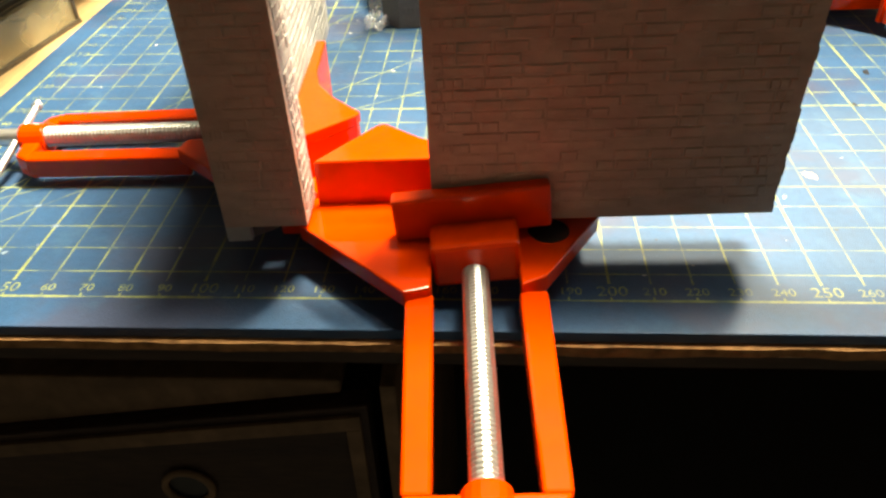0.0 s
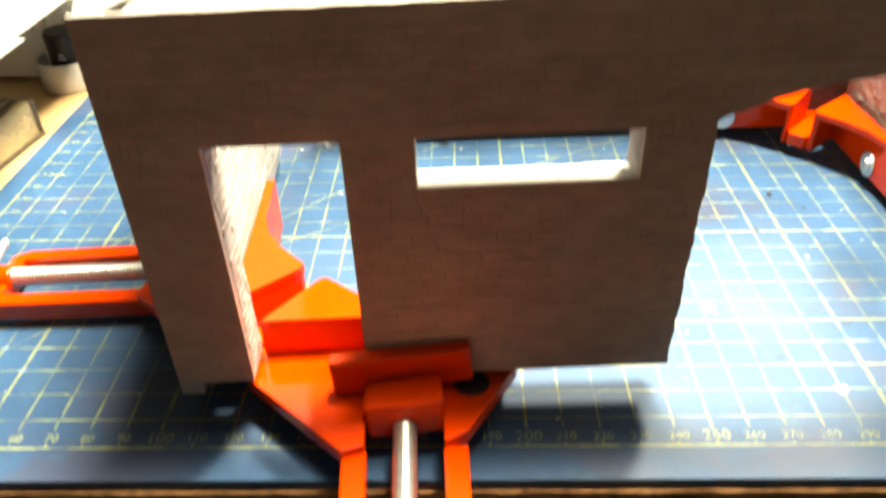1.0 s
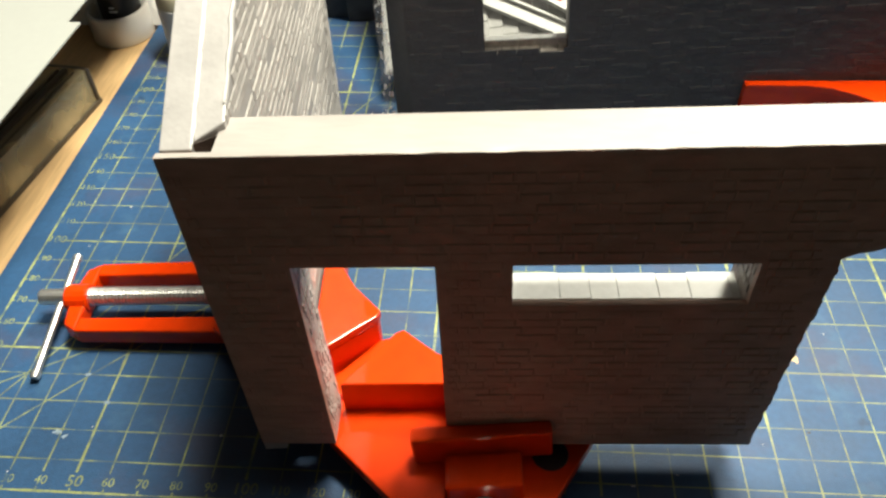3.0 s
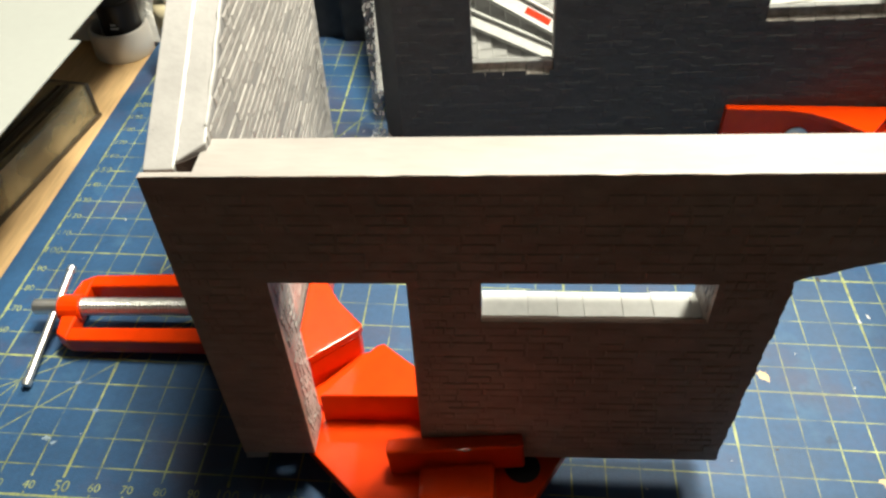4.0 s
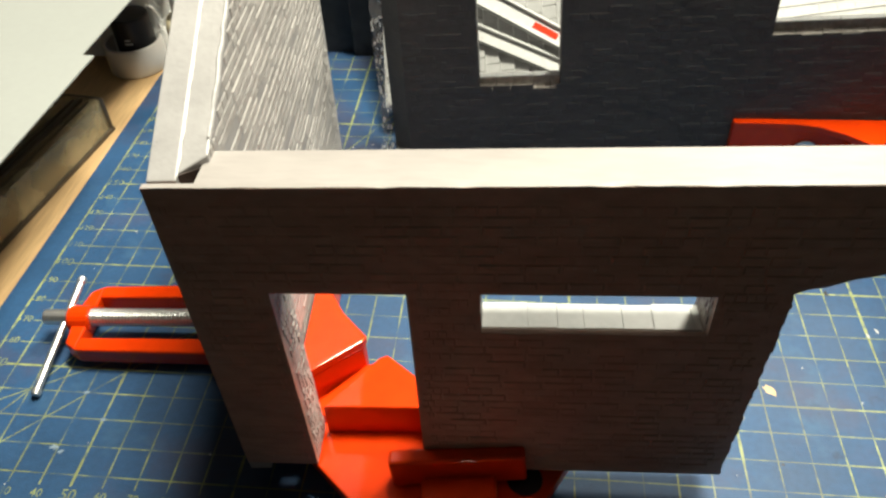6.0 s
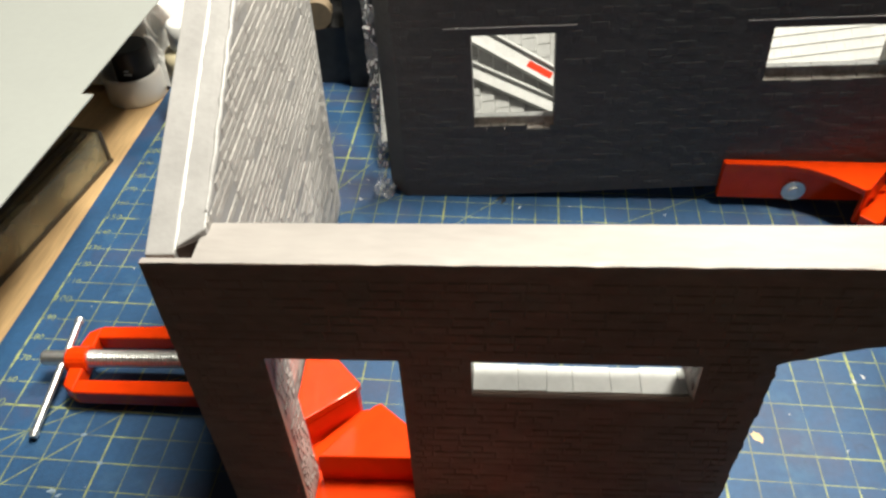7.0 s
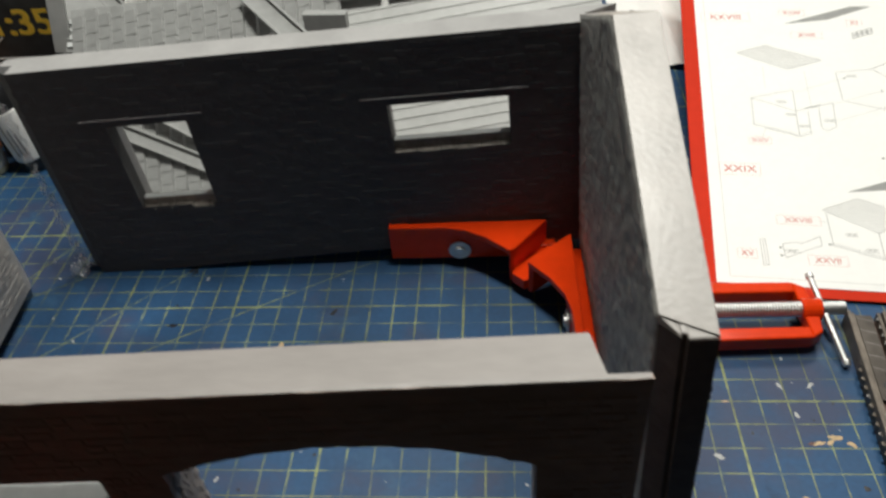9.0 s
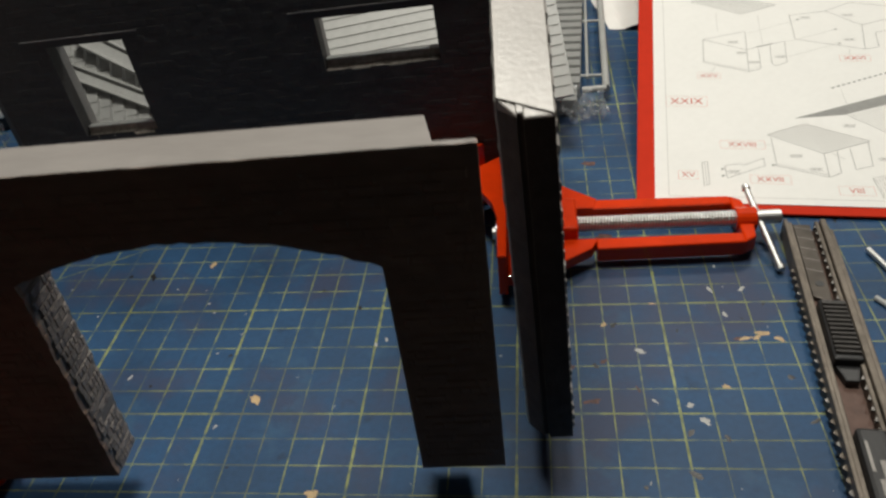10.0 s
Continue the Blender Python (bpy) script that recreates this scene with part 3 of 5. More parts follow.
def gable_wall_left():
    ang = math.degrees(math.atan(0.086))
    w = thing("left_gable_panel", at(10.62, 1.14, 0.84, ang, -1.0), "pale grey cast gable wall with brick relief on its inner side", "model wall")
    # local y runs along the wall, x through it
    end, ridge = 15.6, 7.85
    out = [(0.0, 0), (end, 0), (end, 10.42), (ridge, 14.15), (0.0, 10.42)]
    mid = [(0.0, 0), (end, 0), (end, 10.42), (ridge, 14.15), (0.0, 10.42)]
    inn = [(0.52, 0), (end - 0.9, 0), (end - 0.9, 10.42 + 0.4), (ridge, 14.15), (0.52, 10.42 + 0.24)]
    part("outer_skin", Geo().loft([(0, y, z) for y, z in out], [(0.62, y, z) for y, z in mid]), M_mid, w, "smooth outer layer", bevel=0.03)
    mid2 = [(0.16, 0.02), (end - 0.02, 0.02), (end - 0.02, 10.36), (ridge, 14.1), (0.16, 10.48)]
    part("inner_layer", Geo().loft([(0.625, y, z) for y, z in mid2], [(1.2, y, min(z, 14.08)) for y, z in inn]), M_mid, w, "inner layer with mitred ends", bevel=0.03)

    # Thin dark plate paints the shade inside the open mitre.
    part("mitre_coat", Geo().prism([(0.63, 0.135), (1.195, 0.495), (1.195, 0.515), (0.63, 0.155)], 0.03, 10.44), M_endshade, w, "dark plate for the shade in the open mitre")
    bead, rng = Geo(), random.Random(4)
    row = []
    for (y0, z0), (y1, z1) in (((0.1, 10.47), (ridge, 14.15)), ((ridge, 14.15), (end, 10.42))):
        row += [(y0 + (y1 - y0) * i / 40, z0 + (z1 - z0) * i / 40) for i in range(41)]
    for y, z in row:
        x, wd = 0.62 + rng.uniform(-0.012, 0.012), rng.uniform(0.012, 0.035)
        bead.v += [(x - wd, y, z - 0.03), (x, y, z + rng.uniform(0.006, 0.02)), (x + wd, y, z - 0.03)]
    bead.f = [(3 * i + k, 3 * i + k + 1, 3 * i + k + 4, 3 * i + k + 3) for i in range(len(row) - 1) for k in (0, 1)]
    ridge_bead, rng = Geo(), random.Random(14)
    for y, z in row:
        x, wd = 1.19 + rng.uniform(-0.02, 0.02), rng.uniform(0.03, 0.07)
        zz = min(z + 0.02, 14.13)
        ridge_bead.v += [(x - wd, y, zz - 0.05), (x - 0.01, y, zz + rng.uniform(0.0, 0.04)), (x + wd * 0.9, y, zz - 0.07), (x + wd * 0.7, y, zz - 0.2)]
    ridge_bead.f = [(4 * i + k, 4 * i + k + 1, 4 * i + k + 5, 4 * i + k + 4) for i in range(4, len(row) - 6) for k in (0, 1, 2)]
    part("inner_ridge", ridge_bead, M_mid, w, "ragged cast flash along the inner edge", smooth=True)
    part("glue_seam", bead, M_sill, w, "uneven bead of dried glue along the top seam", smooth=True)

    def inside(y, z):
        return 0.6 < y < end - 0.95 and 0.05 < z < min(10.42 + y * 0.47, 10.75 + (end - 0.9 - y) * 0.48, 13.95)

    frame_m = Matrix(((0, 0, 1, 1.2), (1, 0, 0, 0), (0, 1, 0, 0), (0, 0, 0, 1)))
    brickwork(w, M_brick, frame_m, inside, (4.0, 9.5), 1.2, end, 0, 14.0, 0.018, 22, length=1.7, height=0.29, gap=0.022, skip=0.10)


gable_wall_left()


def gable_wall_right():
    w = thing("right_gable_panel", at(36.62, 2.75, 1.78, 1.6, -1.8, -2.4) @ Matrix.Scale(0.975, 4), "grey cast gable wall with rough stone relief inside", "model wall")
    end, ridge = 16.4, 8.3
    out = [(0.0, 0), (end, 0), (end, 10.06), (ridge, 13.6), (0.0, 10.06)]
    part("outer_skin", Geo().loft([(0, y, z) for y, z in out], [(-0.66, y, z) for y, z in out]), M_pale, w, "smooth outer layer", bevel=0.03)
    def ring(x, y0, y1, zf, zb, zr):
        return [(x, y0, 0.02), (x, y1, 0.02), (x, y1, zb), (x, ridge, zr), (x, y0, zf)]
    part("glue_gap", Geo().loft(ring(-0.664, 0.12, end - 0.3, 10.13, 10.2, 13.58), ring(-0.792, 0.12, end - 0.3, 10.13, 10.2, 13.58)), M_pale, w, "glue filler between the layers")
    part("inner_layer", Geo().loft(ring(-0.795, 0.06, end - 0.1, 10.075, 10.05, 13.59), ring(-1.2, 0.5, end - 0.94, 10.285, 10.5, 13.57)), M_pale, w, "inner layer with mitred ends", bevel=0.03)
    def edge(x, y0, z0):
        return [(x, y0, z0), (x, ridge, 13.605), (x, end - 0.1, 10.09), (x, end - 0.1, 10.13), (x, ridge, 13.65), (x, y0, z0 + 0.045)]
    part("top_strip", Geo().loft(edge(-0.005, 0.0, 10.065), edge(-1.215, 0.5, 10.29)), M_pale, w, "smooth worn top edge", bevel=0.015)
    # Three thin dark plates paint the shade on the unlit front end.
    part("front_coat", Geo().box(-0.655, -0.014, 0.0, -0.005, -0.003, 10.03), M_endshade, w, "brown end plate, darkened as the unlit side")
    part("gap_coat", Geo().box(-0.80, 0.095, 0.02, -0.66, 0.117, 10.1), M_endshade, w, "dark plate for the shade in the filled joint")
    part("mitre_coat", Geo().prism([(-0.80, 0.04), (-1.21, 0.482), (-1.203, 0.495), (-0.797, 0.055)], 0.02, 10.05), M_endshade, w, "dark plate for the unlit mitre")
    def outer(y, z):
        return 0.04 < y < end - 0.04 and 0.04 < z < min(10.0 + y * 0.425, 10.0 + (end - y) * 0.46)

    fm = Matrix(((0, 0, 1, 0.001), (1, 0, 0, 0), (0, 1, 0, 0), (0, 0, 0, 1)))
    brickwork(w, M_pale, fm, outer, (2.0, 3.0), 0, end, 0, 13.5, 0.05, 41, length=0.6, height=0.28, gap=0.05, skip=0.1, singles=0)
    # rough stone face: a fine displaced sheet that covers the inner side
    g = Geo()
    ny, nz = 150, 130
    v, f = [], []
    for j in range(nz + 1):
        for i in range(ny + 1):
            y = 0.52 + (end - 0.942 - 0.52) * i / ny
            lim = min(10.25 + (y - 0.5) * 0.42, 10.45 + (end - 0.94 - y) * 0.45, 13.5)
            z = 0.02 + (lim - 0.02) * j / nz
            n = noise.noise(Vector((y * 2.1, z * 1.7, 3))) * 0.4 + noise.noise(Vector((y * 6.0, z * 5.0, 9))) * 0.6
            edge = min(i, ny - i, j, nz - j) > 0
            v.append((-1.215 - (0.07 * (n + 0.6) if edge else 0), y, z))
    for j in range(nz):
        for i in range(ny):
            a = j * (ny + 1) + i
            f.append((a, a + 1, a + ny + 2, a + ny + 1))
    g.add(v, f)
    part("stone_face", g, M_stone, w, "rough grey stone relief", smooth=True)


gable_wall_right()


def back_wall():
    tilt = math.degrees(math.atan(0.85 / 22))
    w = thing("back_wall_panel", at(12.5, 17.3, 0.0) @ pose(0, 0, 0, 0, -tilt, math.degrees(math.atan(0.036))), "dark grey cast model wall with two windows, standing in a red clamp", "model wall")
    L, top = 22.75, 10.32
    wins = [[(3.92, 3.72), (7.2, 3.72), (7.2, 7.68), (3.92, 7.68)], [(15.15, 5.65), (19.85, 5.65), (19.85, 7.6), (15.15, 7.6)]]
    foot = [(0.0, 0.0), (4.0, -0.06), (16.5, 0.31), (17.2, 0.03), (L, 0.03)]           # the lower edge climbs away from the mat
    a = [(max(u, 0.75), 0, z) for u, z in foot] + [(L, 0, top), (1.0, 0, top)]
    b = [(u, 0.7, z) for u, z in foot] + [(L, 0.7, top), (0.25, 0.7, top)]
    b2 = [(max(u, 0.35), 0.705, z) for u, _, z in b]
    c = [(max(u, 0.6) + (1.2 if u == L else 0), 1.25, z) for u, _, z in b]
    # The inner side is a much darker grey than the outer layer and top.
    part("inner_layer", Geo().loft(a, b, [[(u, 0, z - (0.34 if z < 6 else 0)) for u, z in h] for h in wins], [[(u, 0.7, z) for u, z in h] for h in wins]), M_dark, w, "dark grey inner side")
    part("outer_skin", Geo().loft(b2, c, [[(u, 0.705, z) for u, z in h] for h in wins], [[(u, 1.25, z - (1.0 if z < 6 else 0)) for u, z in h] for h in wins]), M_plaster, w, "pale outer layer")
    part("top_coat", Geo().box(1.02, 0.02, top, L - 0.02, 1.2, top + 0.012), M_plaster, w, "pale top edge")
    for h in wins:
        u = h[0][0] + 0.01
        rng = random.Random(int(u * 10))
        while u < h[1][0] - 0.05:
            u2 = min(h[1][0] - 0.01, u + rng.uniform(0.6, 1.0))
            lift = rng.uniform(-0.006, 0.006)
            lo, hi = h[0][1] - 0.31 + lift, h[0][1] + 0.05 + lift
            part("sill_stone", Geo().loft([(u, 0.02, lo), (u, 0.28, lo + 0.12), (u, 0.34, hi), (u, 0.69, hi), (u, 0.69, lo - 0.02)], [(u2 - 0.01, 0.02, lo), (u2 - 0.01, 0.28, lo + 0.12), (u2 - 0.01, 0.34, hi), (u2 - 0.01, 0.69, hi), (u2 - 0.01, 0.69, lo - 0.02)]), M_roughsill, w, bevel=0.03)
            part("sill_cap", Geo().box(u, 0.36, hi + 0.002, u2 - 0.008, 0.68, hi + 0.05), M_sill, w, bevel=0.015)
            u = u2
        part("lintel_groove", Geo().box(h[0][0] - 1.0, -0.035, h[2][1] + 0.30, h[1][0] + 0.75, -0.002, h[2][1] + 0.345), M_plaster, w, "thin raised lintel line")

    def inside(u, z):
        if not (0.85 < u < L - 0.05 and max(0.0, (u - 4) * 0.0283 - 0.06) + 0.06 < z < top - 0.08):
            return False
        for h in wins:
            if h[0][0] - 0.08 < u < h[1][0] + 0.08 and h[0][1] - 0.08 < z < h[2][1] + 0.4:
                return False
        return True

    frame_m = Matrix(((1, 0, 0, 0), (0, 0, -1, 0), (0, 1, 0, 0), (0, 0, 0, 1)))
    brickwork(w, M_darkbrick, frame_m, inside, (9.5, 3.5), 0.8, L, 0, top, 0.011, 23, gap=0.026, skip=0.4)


back_wall()


# ---- clamps ----
def corner_clamp(m, off_a, off_b, end_a, end_b, bars, shanks=(0.0, 0.0), roll=(0.0, 0.0), lift=0.0):
    """Red right-angle clamp. The model corner lies at the origin; jaws face along +x and +y, one screw frame points to -y at x = off_a, one to -x at y = off_b."""
    c = thing("corner_clamp", m, "red enamelled metal corner clamp with two steel screws, on the mat", "clamp", "corner clamps")
    lug = [(0.95, 0.0), (7.8, 0.0), (7.8, 0.32), (5.4, 0.36), (4.5, 0.55), (3.6, 1.05), (2.62, 1.9), (2.4, 1.8)]
    for sw in (False, True):
        def mir(pts):
            return [(y, x) for x, y in pts] if sw else pts
        jaw = part("fixed_jaw", Geo().prism(mir(lug), 1.82 + lift, 2.13 + lift), M_red, c, bevel=0.05, segments=3)
        part("jaw_plate", Geo().prism(mir([(0.95, -0.004), (7.804, -0.004), (7.804, 0.315), (5.4, 0.35), (1.25, 0.35)]), 0.45, 2.08 + lift), M_red, jaw, bevel=0.01)
        part("slot_side", Geo().prism(mir([(1.2, 0.3), (2.42, 1.8), (2.6, 1.86), (2.62, 1.66), (1.5, 0.3)]), 0.45, 1.825 + lift), M_red, jaw, bevel=0.03)
    part("corner_floor", Geo().prism([(-0.1, -0.1), (1.5, -0.1), (1.5, 0.6), (0.6, 1.5), (-0.1, 1.5)], 0.36, 0.7 + lift), M_red, c, bevel=0.02)
    part("jaw_web", Geo().prism([(0.35, 0.9), (0.9, 0.35), (2.42, 1.75), (2.52, 2.05), (2.05, 2.52), (1.75, 2.42)], 0.5, 0.95 + lift), M_red, c, bevel=0.04)
    for bx, by, ax in ((4.75, 0.36, "x"), (0.36, 4.75, "y")):
        g = Geo()
        d = (0, 1, 0) if ax == "x" else (1, 0, 0)
        p = Vector((bx, by + 0.02, 0.95) if ax == "x" else (bx + 0.02, by, 0.95))
        g.rod(p, p + Vector(d) * 0.08, 0.49, 28).rod(p + Vector(d) * 0.075, p + Vector(d) * 0.2, 0.25, 12)
        part("bolt", g, M_steel, c, "galvanised bolt head with washer", bevel=0.02)
    for swap, off, end, ends, shank, tip in ((False, off_a, end_a, bars[0], shanks[0], roll[0]), (True, off_b, end_b, bars[1], shanks[1], roll[1])):
        def q(p):
            return (p[1], p[0], *p[2:]) if swap else tuple(p)

        def pl(pts):
            return [q(p) for p in pts]
        wall = -1.25
        base = [(0.55, 0.3), (0.55, wall + 0.35), (off - 1.6, wall - 2.35), (off - 1.0, wall - 2.2), (off - 1.0, wall - 0.9), (off + 1.0, wall - 0.9),
                (off + 1.0, wall - 2.2), (off + 1.6, wall - 1.9), (off + 3.1, wall + 0.35), (off + 3.1, 0.3)]
        part("base_plate", Geo().prism(pl(base), 0.42 + lift, 0.88 + lift), M_red, c, bevel=0.05)
        part("bolt_hole", Geo().lathe([(0.5, 0), (0.5, 0.004)], (*q((off + 1.8, wall - 0.22)), 0.884 + lift), 28), M_black, c, "dark round hole")
        for s in (-1, 1):
            o0, o1 = off + s * 1.6, off + s * 1.48
            i0, i1 = off + s * 0.96, off + s * 0.94
            rail = [(o0, wall - 2.1), (i0, wall - 2.1), (i1, end), (o1, end)]
            part("screw_rail", Geo().prism(pl(rail), 0.3, 0.95), M_red, c, bevel=0.07)
        capo = [(off - 1.48, end + 0.02), (off - 1.2, end - 0.42), (off - 0.3, end - 0.55), (off + 0.3, end - 0.55), (off + 1.2, end - 0.42), (off + 1.48, end + 0.02)]
        part("end_bridge", Geo().prism(pl(capo), 0.3, 0.95), M_red, c, bevel=0.07)
        boss = Geo().rod((*q((off, end - 0.68)), 0.86), (*q((off, end + 0.08)), 0.86), 0.46, 18)
        part("threaded_boss", boss, M_red, c, bevel=0.05)
        part("screw", Geo().screw((*q((off, wall - 0.9)), 0.92), (*q((off, end - 0.6)), 0.92), 0.33, 0.115), M_steel, c, "zinc-plated threaded screw", smooth=False)
        tail = part("screw_tail", Geo().rod((*q((off, end - 0.6)), 0.92), (*q((off, end - 1.6)), 0.92), 0.27, 18), M_steel, c, "plain steel shank", bevel=0.03, smooth=False)
        if shank:
            part("plain_shank", Geo().rod((*q((off, end + shank)), 0.92), (*q((off, end - 0.05)), 0.92), 0.335, 20), M_steel, c, "plain steel shank", smooth=False)
        # sliding T-bar, leaning
        hp, hq = Vector((off + ends[0], end - ends[4], ends[1])), Vector((off + ends[2], end - ends[5], ends[3]))
        d = (hq - hp).normalized()
        g = Geo().rod((*q(hp[:2]), hp.z), (*q(hq[:2]), hq.z), 0.12, 14)
        part("t_bar", g, M_steel, tail, "polished steel tommy bar")
        for e, sg in ((hp, -1), (hq, 1)):
            e2 = e + d * sg * 0.22
            part("bar_end", Geo().rod((*q(e[:2]), e.z), (*q(e2[:2]), e2.z), 0.17, 14, 0.14), M_steel, tail, bevel=0.03)
        def tilt(geo):
            ct, st = math.cos(radians(tip)), math.sin(radians(tip))
            k = 1 if swap else 0
            out = []
            for p in geo.v:
                p = list(p)
                a, h = p[k] - off, p[2] - 1.5
                p[k], p[2] = off + a * ct - h * st, 1.5 + a * st + h * ct
                out.append(tuple(p))
            geo.v = out
            return geo
        jaw_ob = part("moving_jaw", tilt(Geo().prism(pl([(off - 1.85, wall - 0.02), (off + 1.85, wall - 0.02), (off + 1.85, wall - 0.42), (off - 1.85, wall - 0.5)]), 1.0 + lift, 2.15 + lift)), M_red, c, bevel=0.09)
        part("jaw_block", tilt(Geo().prism(pl([(off - 1.02, wall - 0.43), (off + 1.02, wall - 0.43), (off + 1.02, wall - 1.45), (off - 1.02, wall - 1.45)]), 0.62, 1.42 + lift)), M_red, jaw_ob, bevel=0.12)
    return c


corner_clamp(at(11.8, 2.24, 0, 3.2), 4.85, 4.72, -8.62, -8.2, ((-1.9, 0.5, 2.0, 1.3, 1.1, 1.1), (-2.6, 0.25, 1.35, 1.25, 1.05, 0.75)), (0.0, 0.0), (4.5, 0.0), 0.33)
corner_clamp(at(34.55, 17.95, 0, 181.0), 4.3, 4.35, -8.6, -8.75, ((-1.9, 0.5, 2.0, 1.3, 1.1, 1.1), (2.1, 0.25, -1.3, 1.3, 1.1, 0.6)), lift=0.1)


# ---- instruction booklet ----
def booklet():
    b = thing("instruction_booklet", at(40.17, 15.4, 0.05, -6.3) @ pose(0, 0, 0, 10.0, 0, 0), "open red-bordered kit instruction sheet propped up at the back", "booklet")
    W, H = 21.0, 28.0
    part("cover", Geo().box(-0.32, 0.12, 0, W, H, 0.12), M_redcover, b, "glossy red cover border", bevel=0.03)
    part("page", Geo().box(0.42, 0.6, 0.125, W - 0.4, H - 0.4, 0.16), M_paper, b, "white printed page")
    z = 0.163
    ink, pale = Geo(), Geo()
    bar(pale, 0.98, 0.95, 0.9, H - 1.5, 0.025, z)
    bar(pale, 0.98, 0.95, W - 1.2, 0.95, 0.025, z)

    def tag(words, x, y, size):
        part("step_number", text_geo(words, size, x, y, z + 0.002), M_redink, b, "red Roman numeral")
        w, h, box = size * 0.31 * len(words) + 0.14, size * 0.6, Geo()
        for s in (-1, 1):
            bar(box, x + s * w, y - h, x + s * w, y + h, 0.014, z)
            bar(box, x - w, y + s * h, x + w, y + s * h, 0.014, z + 0.001)
        part("number_frame", box, M_redpale, b, "thin red box round the numeral")

    for words, x, y, size in (("XXIX", 1.88, 7.2, 0.62), ("XXVIII", 2.02, 18.8, 0.62), ("XV", 1.79, 2.22, 0.42), ("XXVII", 5.04, 2.04, 0.42), ("XXVIII", 4.1, 4.2, 0.42),
                              ("XXV", 2.97, 9.15, 0.4), ("XVIII", 6.1, 17.28, 0.42), ("XXIV", 5.56, 19.24, 0.42), ("XI", 8.66, 18.4, 0.42), ("VIII", 8.24, 1.48, 0.42), ("XXVI", 9.6, 10.5, 0.42)):
        tag(words, x, y, size)

    def poly(geo, pts, w=0.025, close=True):
        for p, r in zip(pts, pts[1:] + (pts[:1] if close else [])):
            bar(geo, *p, *r, w, z)

    def roof(a, bb, cc, dd, rows):
        poly(ink, [a, bb, cc, dd], 0.03)
        for i in range(1, rows):
            t = i / rows
            bar(pale, a[0] + (dd[0] - a[0]) * t, a[1] + (dd[1] - a[1]) * t, bb[0] + (cc[0] - bb[0]) * t, bb[1] + (cc[1] - bb[1]) * t, 0.03, z + 0.001)

    def scribble(cx, cy):
        for k in range(5):
            bar(pale, cx - 0.26 + k * 0.1, cy - 0.1 * (k % 2), cx - 0.1 + k * 0.1, cy + 0.11, 0.04, z + 0.001)
            bar(ink, cx - 0.2 + k * 0.1, cy + 0.08 * (k % 2), cx - 0.12 + k * 0.1, cy - 0.09, 0.02, z + 0.0015)

    # the stepped shed with its plate roof
    roof((2.4, 15.71), (4.79, 14.44), (6.55, 15.22), (3.89, 16.35), 16)
    poly(ink, [(2.83, 12.17), (2.78, 10.24), (4.81, 9.48), (4.84, 11.27)], 0.026)
    poly(ink, [(2.83, 12.17), (4.88, 12.85), (4.84, 11.27)], 0.026, False)
    poly(ink, [(4.84, 11.27), (6.65, 11.95), (6.57, 10.22), (6.07, 9.95), (5.89, 10.16), (5.94, 11.51)], 0.026, False)
    poly(ink, [(4.81, 9.48), (5.36, 9.71), (5.4, 11.28)], 0.026, False)
    poly(pale, [(2.8, 10.36), (4.81, 9.62), (5.36, 9.84)], 0.02, False)
    bar(ink, 5.3, 11.5, 6.1, 11.78, 0.05, z)
    # the house behind it
    poly(ink, [(7.12, 14.24), (8.86, 14.57), (10.35, 13.28), (10.17, 11.22), (7.15, 12.12)], 0.026)
    poly(ink, [(8.86, 14.57), (10.12, 15.33), (13.2, 14.6)], 0.026, False)
    poly(ink, [(10.35, 13.28), (13.2, 14.4)], 0.026, False)
    poly(ink, [(10.17, 11.22), (10.8, 11.4), (10.85, 12.6), (13.2, 13.3)], 0.026, False)
    # the house with plate roof, dark gable and tiled slope
    roof((5.18, 4.88), (7.31, 3.7), (9.25, 4.53), (6.78, 5.65), 18)
    poly(ink, [(5.31, 4.7), (5.37, 2.89), (7.32, 2.25), (7.31, 3.7)], 0.026, False)
    poly(ink, [(7.32, 2.25), (7.81, 2.52), (7.85, 3.93)], 0.026, False)
    poly(ink, [(8.37, 4.05), (8.4, 2.75), (9.08, 2.98), (9.14, 4.44)], 0.026, False)
    poly(ink, [(5.37, 3.0), (7.32, 2.37)], 0.018, False)
    roof((8.52, 6.34), (9.98, 5.12), (12.4, 6.2), (11.0, 7.4), 16)
    for p in ((3.59, 14.53, 3.57, 12.92), (5.6, 14.29, 5.62, 11.72), (4.97, 12.67, 7.48, 13.83), (6.74, 11.89, 9.11, 12.92), (6.69, 10.67, 9.11, 11.73),
              (3.1, 9.4, 3.3, 9.95), (4.75, 4.22, 5.25, 4.22), (8.62, 8.1, 8.75, 6.45), (9.4, 10.8, 9.5, 11.3), (8.1, 3.35, 7.6, 3.75)):
        bar(pale, *p, 0.02, z)
    for p in ((7.48, 13.83), (9.11, 12.92), (9.11, 11.73), (5.25, 2.93), (3.2, 2.62), (3.2, 2.2)):
        ink.add([(p[0] + 0.1, p[1] + 0.03, z), (p[0] - 0.08, p[1] + 0.06, z), (p[0] - 0.05, p[1] - 0.08, z)], [(0, 1, 2)])
    for i in range(18):
        x, y = 8.24 + 0.24 * i, 8.2 + 0.11 * i
        bar(ink, x, y, x + 0.14, y + 0.065, 0.08, z)
    for p in ((7.8, 13.99), (9.56, 12.02), (4.22, 11.92), (4.57, 11.0), (5.09, 10.21), (6.31, 10.65), (9.8, 14.15), (6.17, 3.51), (6.85, 2.7), (8.55, 5.52), (3.6, 2.45), (9.6, 3.4)):
        scribble(*p)
